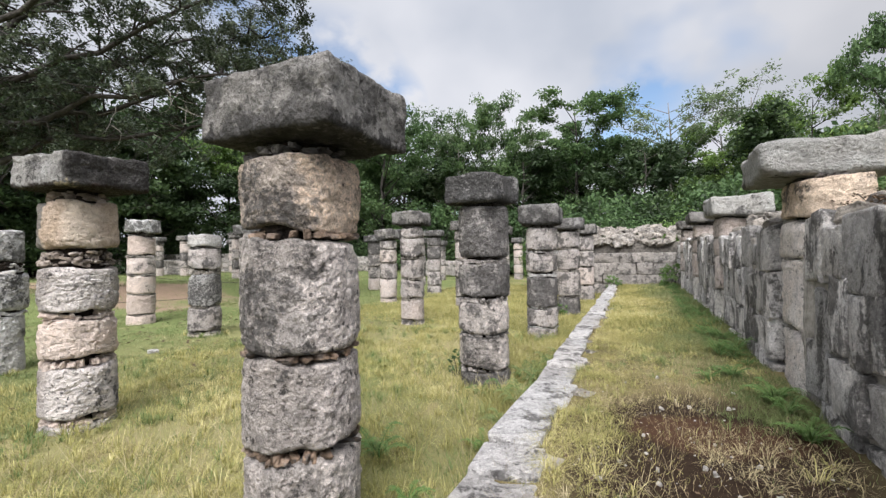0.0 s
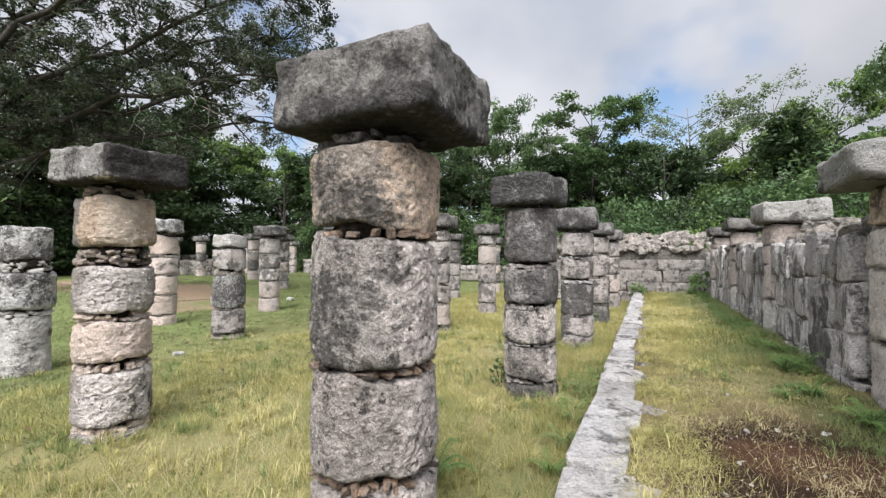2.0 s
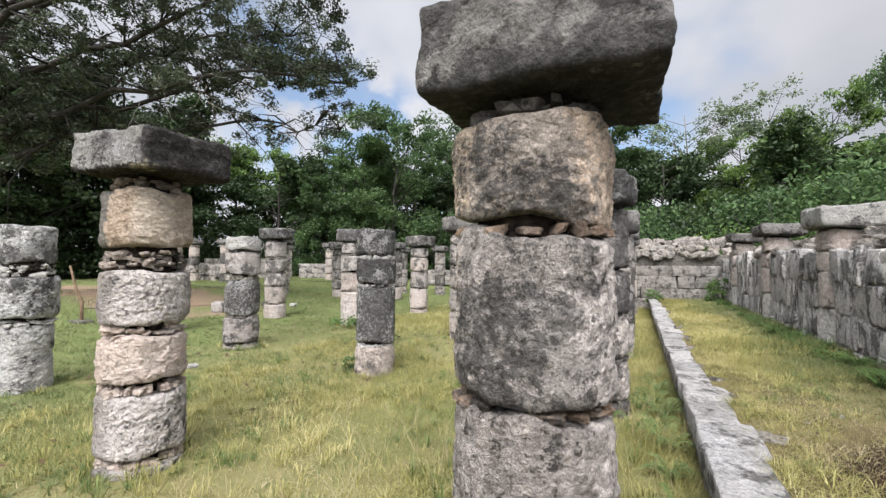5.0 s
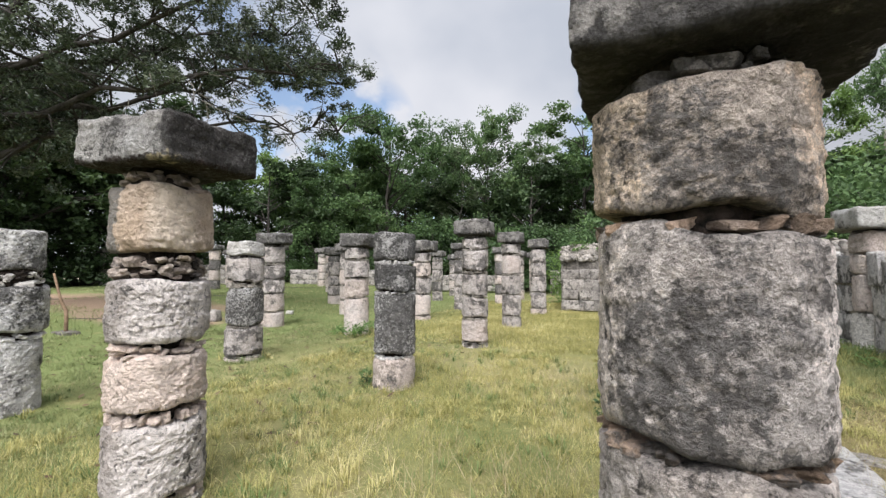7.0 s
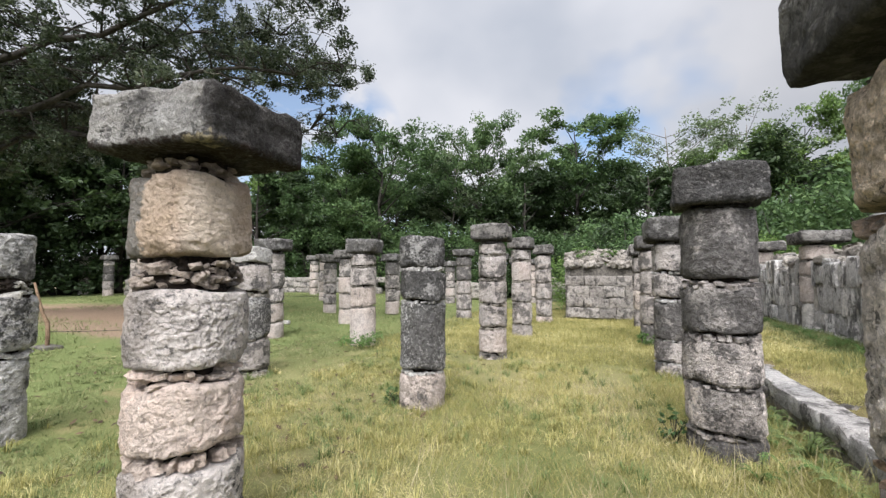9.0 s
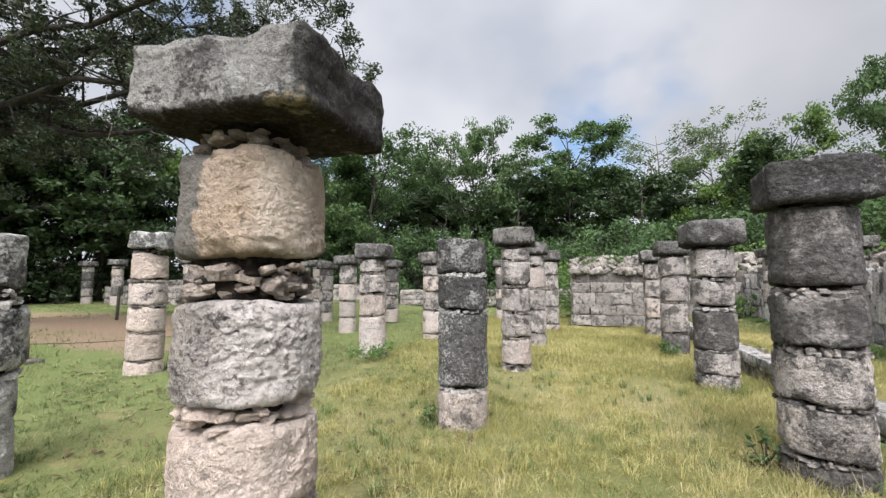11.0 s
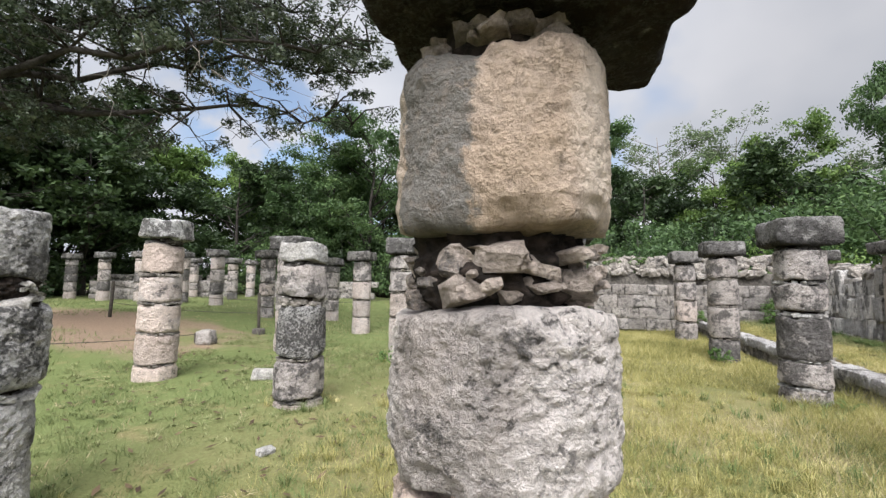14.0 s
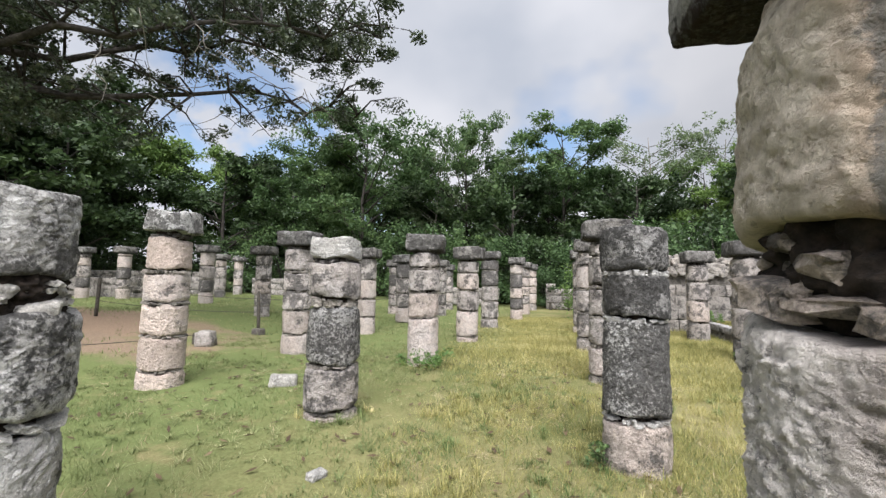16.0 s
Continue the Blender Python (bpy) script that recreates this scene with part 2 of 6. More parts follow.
def ground_material(name, soil_at=None, thatch=None):
    """Turf over soil; soil_at: (x, y, rx, ry) of bare patches."""
    mat, n, l, p = nodes_of(name)
    pos = n.new("ShaderNodeNewGeometry").outputs["Position"]
    big = noise_tex(n, l, pos, 0.35, 5, 0.6)
    mid = noise_tex(n, l, pos, 2.2, 7, 0.65)
    fine = noise_tex(n, l, pos, 30, 6, 0.7)
    col = blend(n, l, steps(n, l, big, 0.4, 0.6), (0.145, 0.15, 0.06), (0.22, 0.20, 0.095))
    sep = n.new("ShaderNodeSeparateXYZ")
    l.new(pos, sep.inputs[0])
    left = steps(n, l, calc(n, l, "ADD", sep.outputs["X"], calc(n, l, "MULTIPLY", mid, 3.0)), -8.5, -4.5)
    col = blend(n, l, left, (0.135, 0.17, 0.065), col)
    col = blend(n, l, steps(n, l, mid, 0.52, 0.7, 0, 0.6), col, (0.28, 0.225, 0.12))
    col = blend(n, l, steps(n, l, fine, 0.35, 0.65, 0, 0.5), col, (0.09, 0.09, 0.035))
    if thatch:
        col = blend(n, l, steps(n, l, mid, 0.40, 0.62), thatch, tuple(0.5 * c for c in thatch))
    for (cx, cy, rx, ry, soil) in soil_at or ():
        dx = calc(n, l, "DIVIDE", calc(n, l, "SUBTRACT", sep.outputs["X"], cx), rx)
        dy = calc(n, l, "DIVIDE", calc(n, l, "SUBTRACT", sep.outputs["Y"], cy), ry)
        r2 = calc(n, l, "ADD", calc(n, l, "MULTIPLY", dx, dx), calc(n, l, "MULTIPLY", dy, dy))
        r2 = calc(n, l, "ADD", r2, calc(n, l, "MULTIPLY", calc(n, l, "SUBTRACT", mid, 0.5), 1.8))
        r2 = calc(n, l, "ADD", r2, calc(n, l, "MULTIPLY", calc(n, l, "SUBTRACT", noise_tex(n, l, pos, 0.6, 4, 0.6), 0.5), 2.6))
        col = blend(n, l, steps(n, l, r2, 0.35, 1.35, 1, 0), col, blend(n, l, steps(n, l, fine, 0.3, 0.7), soil, tuple(0.55 * c for c in soil)))
    l.new(col, p.inputs["Base Color"])
    p.inputs["Roughness"].default_value = 1.0
    p.inputs["Specular IOR Level"].default_value = 0.05
    bump(n, l, p, [mid, calc(n, l, "MULTIPLY", fine, 0.5)], 0.8, 0.05)
    return mat


def leaf_material(name, a, b, c, through_light=0.3, spot=0.35, rough=0.55):
    """Leaves or blades: colours vary from one to the next and in drifts."""
    mat, n, l, p = nodes_of(name)
    geo = n.new("ShaderNodeNewGeometry")
    ramp = n.new("ShaderNodeValToRGB")
    ramp.color_ramp.elements[0].position, ramp.color_ramp.elements[0].color = 0.0, (*a, 1)
    ramp.color_ramp.elements[1].position, ramp.color_ramp.elements[1].color = 1.0, (*c, 1)
    e = ramp.color_ramp.elements.new(0.55)
    e.color = (*b, 1)
    drift = noise_tex(n, l, geo.outputs["Position"], spot, 3, 0.5)
    drift2 = noise_tex(n, l, geo.outputs["Position"], spot * 6, 5, 0.62)
    f = calc(n, l, "ADD", calc(n, l, "MULTIPLY", geo.outputs["Random Per Island"], 0.46), calc(n, l, "ADD", calc(n, l, "MULTIPLY", steps(n, l, drift, 0.32, 0.68), 0.30), calc(n, l, "MULTIPLY", steps(n, l, drift2, 0.36, 0.64), 0.24)))
    l.new(f, ramp.inputs["Fac"])
    l.new(ramp.outputs["Color"], p.inputs["Base Color"])
    p.inputs["Roughness"].default_value = rough
    p.inputs["Specular IOR Level"].default_value = 0.3
    tr = n.new("ShaderNodeBsdfTranslucent")
    l.new(ramp.outputs["Color"], tr.inputs["Color"])
    mx = n.new("ShaderNodeMixShader")
    mx.inputs["Fac"].default_value = through_light
    l.new(p.outputs[0], mx.inputs[1])
    l.new(tr.outputs[0], mx.inputs[2])
    l.new(mx.outputs[0], n["Material Output"].inputs["Surface"])
    return mat


def plain_rough(name, a, b, scale, rough=0.9, relief=0.01):
    mat, n, l, p = nodes_of(name)
    pos = n.new("ShaderNodeNewGeometry").outputs["Position"]
    f = noise_tex(n, l, pos, scale, 8, 0.65)
    l.new(blend(n, l, steps(n, l, f, 0.32, 0.68), a, b), p.inputs["Base Color"])
    p.inputs["Roughness"].default_value = rough
    p.inputs["Specular IOR Level"].default_value = 0.2
    bump(n, l, p, [f, calc(n, l, "MULTIPLY", noise_tex(n, l, pos, scale * 6, 5, 0.7), 0.4)], 0.8, relief)
    return mat


GREY, GREY2 = (0.48, 0.44, 0.41), (0.355, 0.328, 0.308)
PALE, PINK = (0.59, 0.525, 0.485), (0.63, 0.53, 0.475)
PEACH = (0.65, 0.50, 0.37)
M_GREY = stone("stone_grey", GREY, PALE, stain=0.45)
M_GREYDARK = stone("stone_dark_grey", GREY2, GREY, stain=0.72)
M_SOOTCAP = stone("stone_sooty_cap", (0.36, 0.345, 0.33), (0.24, 0.23, 0.22), (0.015, 0.0145, 0.014), stain=0.72, speck=0.36, pit=0.9)
M_BLACK = stone("stone_blackened", (0.44, 0.425, 0.405), (0.50, 0.48, 0.46), (0.022, 0.021, 0.020), stain=0.70, speck=0.34, pit=0.8)
M_PALE = stone("stone_pale", PALE, PINK, stain=0.16, grain=0.5)
# west and east tints lightened, putting side light into the stone colour
M_CHALK = stone("stone_chalky", (0.54, 0.495, 0.465), (0.525, 0.465, 0.425), stain=0.20, grain=0.32, relief=0.075, pit=0.8, film=0.05, patch=[((-0.97, 0.24, 0), 0.15, 0.25, (0.90, 0.83, 0.77)), ((0.95, -0.31, 0), 0.10, 0.22, (0.88, 0.80, 0.745))])
M_PINK = stone("stone_pink", (0.84, 0.68, 0.585), (0.82, 0.72, 0.645), stain=0.0, grain=0.40, relief=0.06, film=0.06, pit=0.5)
M_TAN = stone("stone_tan", (0.78, 0.62, 0.47), (0.60, 0.48, 0.38), stain=0.2, grain=0.5)
M_PEACH = stone("stone_peach_grey_flank", PEACH, (0.80, 0.665, 0.555), stain=0.0, pit=0.4, grain=0.28, wobble=0.24, relief=0.055, film=0.28, patch=[((-0.97, 0.24, 0), 0.14, 0.24, (0.84, 0.74, 0.61)), ((0.95, -0.31, 0), 0.81, 0.95, (0.90, 0.755, 0.61)), ((-0.42, -0.907, 0), 0.915, 0.945, (0.27, 0.252, 0.226))])
M_A_TOP = stone("stone_grey_peach_side", (0.52, 0.455, 0.40), (0.60, 0.515, 0.44), stain=0.48, relief=0.085, pit=0.9, speck=0.36, grain=0.95, wobble=0.9, patch=[((-0.92, 0.39, 0), 0.06, 0.18, (0.92, 0.74, 0.57)), ((0.616, 0.788, 0), -0.06, 0.06, (0.93, 0.73, 0.56))], clean=0.85)
M_A_MID = stone("stone_grey_pink_side", (0.49, 0.445, 0.41), (0.57, 0.51, 0.465), stain=0.48, relief=0.085, pit=0.9, speck=0.36, grain=0.95, wobble=0.9, patch=[((-0.92, 0.39, 0), 0.08, 0.20, (0.84, 0.74, 0.66)), ((0.616, 0.788, 0), -0.06, 0.06, (0.91, 0.81, 0.745))], clean=0.8)
M_A_LOW = stone("stone_pale_grey_pink_side", (0.62, 0.56, 0.515), (0.69, 0.61, 0.555), stain=0.36, relief=0.085, pit=0.9, speck=0.36, grain=0.95, wobble=0.9, patch=((0.616, 0.788, 0), -0.06, 0.06, (0.91, 0.81, 0.745)), clean=0.8)
M_SPOT = stone("stone_spotted", (0.56, 0.545, 0.52), (0.44, 0.425, 0.41), (0.036, 0.034, 0.032), stain=0.64, pit=0.95, speck=0.62)
M_SOOT = stone("stone_black_with_white_flecks", (0.82, 0.80, 0.77), (0.66, 0.645, 0.62), (0.030, 0.029, 0.028), stain=0.55, speck=0.28, pit=0.8)
M_MOTTLE = stone("stone_mottled", (0.70, 0.685, 0.66), (0.58, 0.565, 0.545), stain=0.46, speck=0.30, pit=0.8)
M_WHITE = stone("stone_whitish", (0.70, 0.675, 0.635), (0.60, 0.575, 0.54), stain=0.14)
M_PALEGREY = stone("stone_pale_grey", (0.62, 0.60, 0.575), (0.54, 0.525, 0.50), stain=0.20)
# downward tint: black crust, plus shade under the capital put into the colour
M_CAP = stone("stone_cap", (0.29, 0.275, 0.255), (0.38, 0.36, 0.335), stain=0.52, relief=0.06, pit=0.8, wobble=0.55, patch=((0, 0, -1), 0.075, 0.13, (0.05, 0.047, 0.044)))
# stained black side; underside stain deepened by shade put into its tint
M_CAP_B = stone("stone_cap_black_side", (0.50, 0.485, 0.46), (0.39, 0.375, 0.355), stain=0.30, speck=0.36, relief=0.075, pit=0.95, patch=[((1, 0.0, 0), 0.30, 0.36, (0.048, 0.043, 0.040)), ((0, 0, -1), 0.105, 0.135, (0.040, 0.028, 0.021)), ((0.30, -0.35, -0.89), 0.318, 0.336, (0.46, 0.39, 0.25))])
M_SLAB = stone("stone_slab_pale_grey", (0.42, 0.415, 0.39), (0.36, 0.35, 0.33), stain=0.22, pit=0.4, grain=0.45)
# here too the low tint mixes crust with painted underside shade
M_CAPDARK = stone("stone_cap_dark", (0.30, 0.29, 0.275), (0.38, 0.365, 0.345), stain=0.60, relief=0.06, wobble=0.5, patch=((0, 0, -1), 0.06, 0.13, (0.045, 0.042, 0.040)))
M_WALL = stone("stone_wall", (0.64, 0.615, 0.595), (0.78, 0.74, 0.70), stain=0.40, streak=0.7, vary=0.30, pit=0.7)
M_ASHLAR = stone("stone_ashlar", (0.44, 0.405, 0.37), (0.36, 0.335, 0.31), stain=0.36, vary=0.22, pit=0.7)
M_RUBBLE = stone("stone_rubble", (0.43, 0.39, 0.34), (0.30, 0.28, 0.255), stain=0.28)
M_CHINK = stone("stone_chinking", (0.56, 0.475, 0.41), (0.41, 0.345, 0.295), stain=0.30, vary=0.32)
M_PIER = stone("stone_pier_pale", (0.90, 0.83, 0.78), (0.88, 0.78, 0.70), stain=0.0, pit=0.8, relief=0.06, film=0.05, grain=0.4)
M_DUSKY = stone("stone_dusky_pink", (0.60, 0.51, 0.455), (0.52, 0.465, 0.42), stain=0.26)
M_ROSE = stone("stone_clean_rose", (0.70, 0.575, 0.50), (0.63, 0.545, 0.485), stain=0.10, grain=0.5, pit=0.4, film=0.25)
M_CLAY = stone("stone_clay_stained", (0.42, 0.29, 0.20), (0.33, 0.285, 0.25), stain=0.40, vary=0.40)
M_KERB = stone("stone_kerb", (0.58, 0.56, 0.545), (0.49, 0.475, 0.455), stain=0.30, relief=0.05, vary=0.16, film=0.4)
# near-black joint fill: dark earth, with the gaps' shade put into the colour
M_MORTAR = plain_rough("gap_shade_mortar", (0.006, 0.005, 0.004), (0.045, 0.033, 0.026), 26, relief=0.03)
# thick joints: earth, its colour blackened further to hold the recess shade
M_EARTH = plain_rough("gap_shade_earth", (0.007, 0.0055, 0.0042), (0.036, 0.026, 0.020), 30, relief=0.03)
M_CORE = plain_rough("rubble_core", (0.05, 0.045, 0.04), (0.16, 0.145, 0.125), 14, relief=0.03)
M_LIME = plain_rough("lime_fill", (0.16, 0.145, 0.13), (0.40, 0.37, 0.335), 11, relief=0.03)
M_GROUND = ground_material("turf", [(-19.5, 9.6, 7.0, 2.4, (0.30, 0.215, 0.150)), (-14.6, 7.9, 2.0, 1.0, (0.28, 0.205, 0.145)), (-15.2, 11.0, 2.0, 0.5, (0.27, 0.205, 0.135)), (-46, 26, 16, 3.0, (0.5, 0.42, 0.33)),
                                    ])
M_TERRACE = ground_material("terrace_turf", [(0.40, 2.9, 0.85, 1.5, (0.032, 0.021, 0.014)), (0.45, 3.4, 0.5, 0.3, (0.065, 0.036, 0.022))], (0.17, 0.14, 0.07))
M_GRASS = leaf_material("dry_grass", (0.10, 0.115, 0.034), (0.36, 0.33, 0.12), (0.66, 0.58, 0.32), 0.35, 0.55, 0.7)
M_LAWN = leaf_material("green_grass", (0.055, 0.082, 0.028), (0.175, 0.205, 0.078), (0.46, 0.42, 0.245), 0.3, 0.5, 0.7)
M_TUFT = leaf_material("tuft_grass", (0.07, 0.11, 0.035), (0.13, 0.18, 0.06), (0.24, 0.28, 0.11), 0.3, 1.5, 0.7)
M_STRAW = leaf_material("straw", (0.24, 0.195, 0.105), (0.36, 0.30, 0.175), (0.50, 0.44, 0.29), 0.2, 0.6, 0.8)
M_FERN = leaf_material("fern_leaf", (0.060, 0.115, 0.032), (0.110, 0.190, 0.052), (0.190, 0.280, 0.090), 0.35, 1.2, 0.6)
M_OAK = leaf_material("overhanging_leaf", (0.013, 0.021, 0.011), (0.050, 0.068, 0.037), (0.235, 0.265, 0.180), 0.25, 0.5, 0.32)
M_LEAF_A = leaf_material("tree_leaf", (0.026, 0.052, 0.020), (0.072, 0.126, 0.044), (0.155, 0.225, 0.080), 0.35, 0.16, 0.6)
M_LEAF_B = leaf_material("pale_tree_leaf", (0.080, 0.112, 0.054), (0.125, 0.170, 0.084), (0.190, 0.238, 0.126), 0.35, 0.2, 0.7)
# darker copy of the tree leaf: forest-interior shade put into the colour
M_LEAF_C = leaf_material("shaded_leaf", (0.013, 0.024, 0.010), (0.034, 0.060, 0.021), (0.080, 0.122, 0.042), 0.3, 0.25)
M_LEAF_D = leaf_material("yellow_green_leaf", (0.065, 0.115, 0.032), (0.125, 0.200, 0.050), (0.205, 0.280, 0.080), 0.35, 0.2, 0.6)
M_DEAD = leaf_material("dead_leaf", (0.03, 0.02, 0.013), (0.08, 0.05, 0.028), (0.17, 0.12, 0.07), 0.1, 1.0, 0.8)
M_BARK = plain_rough("bark", (0.018, 0.0155, 0.013), (0.060, 0.053, 0.046), 9, relief=0.03)
M_BARKPALE = plain_rough("pale_bark", (0.10, 0.09, 0.075), (0.22, 0.20, 0.18), 9, relief=0.02)
M_TWIG = plain_rough("dry_twig", (0.12, 0.105, 0.09), (0.25, 0.23, 0.20), 12, relief=0.01)
M_POST = plain_rough("weathered_post", (0.035, 0.03, 0.026), (0.09, 0.08, 0.065), 18, relief=0.01)
M_STAKE = plain_rough("brown_stake", (0.10, 0.065, 0.04), (0.22, 0.15, 0.10), 20, relief=0.01)
M_ROPE = plain_rough("rope_fibre", (0.04, 0.035, 0.03), (0.10, 0.09, 0.075), 80, relief=0.004)


# ---- helpers for meshes ----
def vnoise(p, seed=0):
    """Smooth noise in -1..1 at points p (n, 3)."""
    i = np.floor(p).astype(np.int64)
    f = p - i
    u = f * f * (3 - 2 * f)
    out = np.zeros(len(p))
    for dx in (0, 1):
        for dy in (0, 1):
            for dz in (0, 1):
                h = (i[:, 0] + dx) * 374761393 + (i[:, 1] + dy) * 668265263 + (i[:, 2] + dz) * 1440662683 + seed * 1013904223
                h = (h ^ (h >> 13)) & 0xFFFFFFFF
                h = (h * 1274126177) & 0xFFFFFFFF
                h = (h ^ (h >> 16)) & 0xFFFF
                wgt = (u[:, 0] if dx else 1 - u[:, 0]) * (u[:, 1] if dy else 1 - u[:, 1]) * (u[:, 2] if dz else 1 - u[:, 2])
                out += wgt * (h / 32767.5 - 1)
    return out


def hash01(i, seed):
    h = i[:, 0] * 374761393 + i[:, 1] * 668265263 + i[:, 2] * 1440662683 + seed * 1013904223
    h = (h ^ (h >> 13)) & 0xFFFFFFFF
    h = (h * 1274126177) & 0xFFFFFFFF
    return ((h ^ (h >> 16)) & 0xFFFF) / 65535.0


def facets(p, cell, seed):
    """Chipped stone: each cell is a small plane tilted its own way, with a crease to its neighbours; about -1..1."""
    q = p / np.asarray(cell)
    i = np.floor(q).astype(np.int64)
    first, second, val = np.full(len(p), 9.0), np.full(len(p), 9.0), np.zeros(len(p))
    for o in itertools.product((-1, 0, 1), repeat=3):
        c = i + np.array(o)
        d = q - c - np.stack([0.15 + 0.7 * hash01(c, seed + k) for k in range(3)], 1)
        d2 = np.sqrt((d * d).sum(1))
        v = (d * np.stack([2 * hash01(c, seed + 3 + k) - 1 for k in range(3)], 1)).sum(1) + 0.7 * (hash01(c, seed + 6) - 0.5)
        near = d2 < first
        second = np.where(near, first, np.minimum(second, d2))
        val = np.where(near, v, val)
        first = np.minimum(first, d2)
    return val - 0.8 * np.clip(1 - (second - first) / 0.14, 0, 1)


def fbm(p, seed=0, octaves=4, gain=0.5):
    s, a = 0, 1.0
    for k in range(octaves):
        s = s + a * vnoise(p * 2 ** k + 17.3 * k, seed + k)
        a *= gain
    return s


def mesh_of(name, verts, faces, smooth=True):
    me = bpy.data.meshes.new(name)
    me.from_pydata([tuple(v) for v in np.asarray(verts, float)], [], faces)
    if smooth:
        me.polygons.foreach_set("use_smooth", [True] * len(me.polygons))
    me.update()
    return me


def quads_mesh(name, verts, count, corners=4):
    """A mesh of `count` separate faces of `corners` corners each, verts in order."""
    me = bpy.data.meshes.new(name)
    me.vertices.add(len(verts))
    me.vertices.foreach_set("co", np.asarray(verts, np.float32).ravel())
    me.loops.add(count * corners)
    me.loops.foreach_set("vertex_index", np.arange(count * corners, dtype=np.int32))
    me.polygons.add(count)
    me.polygons.foreach_set("loop_start", np.arange(0, count * corners, corners, dtype=np.int32))
    me.polygons.foreach_set("loop_total", np.full(count, corners, dtype=np.int32))
    me.update(calc_edges=True)
    return me


def part(name, me, material, parent=None, label="", at=None):
    ob = new(name, me)
    if not me.materials:
        me.materials.append(material)
    if parent:
        ob.parent = parent
    if at is not None:
        ob.matrix_basis = at
    if label:
        tagged(ob, label)
    return ob


def drum_mesh(r0, r1, h, seg, rows, seed, square=2.2, rough=0.012, wave=0.015, turn=0.0, rim_r=0.026, chips=0.0, tilt=(0, 0, 0, 0)):
    """A hewn stone drum: slightly squared, uneven, with worn rims."""
    e = min(rim_r, 0.2 * h)
    prof = [(0.55, 0.0), (1 - 2.6 * e, 0.0), (1 - 0.7 * e, 0.15 * e), (1 - 0.2 * e, 0.5 * e), (1.0, e)]
    prof += [(1.0, e + (h - 2 * e) * k / rows) for k in range(1, rows)]
    prof += [(1.0, h - e), (1 - 0.2 * e, h - 0.5 * e), (1 - 0.7 * e, h - 0.15 * e), (1 - 2.6 * e, h), (0.55, h)]
    th = np.linspace(0, 2 * np.pi, seg, endpoint=False)
    sup = (np.abs(np.cos(th - turn)) ** square + np.abs(np.sin(th - turn)) ** square) ** (-1 / square)
    sup = sup / sup.mean()
    verts = []
    for k, (f, z) in enumerate(prof):
        r = (r0 + (r1 - r0) * z / h)
        p = np.stack([np.cos(th) * r * f * sup, np.sin(th) * r * f * sup, np.full(seg, z)], 1)
        verts.append(p)
    v = np.concatenate(verts)
    q = v + seed * 7.31
    rad = fbm(q * 4.0, seed, 3) * wave + fbm(q * 24, seed + 50, 3, 0.65) * rough
    rim = np.clip(1 - np.minimum(v[:, 2], h - v[:, 2]) / 0.07, 0, 1)
    rad -= np.maximum(0, fbm(q * 6.0, seed + 90, 3) - 0.2) * (0.006 + 0.055 * rim)
    if chips:
        # hewn and flaked face with sharp creases
        w = q + 0.012 * np.stack([vnoise(q * 22 + 3 * k, seed + 140 + k) for k in range(3)], 1)
        where = 0.55 + 0.75 * np.clip(fbm(q * 5, seed + 150, 2) + 0.4, 0, 1)
        rad += chips * where * (facets(w, (0.055, 0.055, 0.048), seed + 130) + 0.7 * facets(w, (0.028, 0.028, 0.024), seed + 131))
    nrm = np.maximum(np.hypot(v[:, 0], v[:, 1]), 1e-6)
    v[:, :2] *= (1 + rad / nrm)[:, None]
    edge = np.stack([v[:, 0] * 5, v[:, 1] * 5, np.where(v[:, 2] > h / 2, 3.0, 9.0)], 1)
    push = (v[:, 2] / h - 0.5) * 2
    v[:, 2] += fbm(edge + seed, seed + 7, 3) * (0.026 if chips else 0.018) * np.abs(push)
    v[:, 2] += (v[:, 0] * tilt[0] + v[:, 1] * tilt[1]) * np.clip(push, 0, 1) + (v[:, 0] * tilt[2] + v[:, 1] * tilt[3]) * np.clip(-push, 0, 1)
    faces = []
    n = len(prof)
    for k in range(n - 1):
        for j in range(seg):
            a, b = k * seg + j, k * seg + (j + 1) % seg
            faces.append((a, b, b + seg, a + seg))
    c0, c1 = len(v), len(v) + 1
    v = np.concatenate([v, [[0, 0, v[:seg, 2].mean()], [0, 0, v[-seg:, 2].mean()]]])
    for j in range(seg):
        faces.append((c0, (j + 1) % seg, j))
        faces.append((c1, (n - 1) * seg + j, (n - 1) * seg + (j + 1) % seg))
    return mesh_of("drum", v, faces)


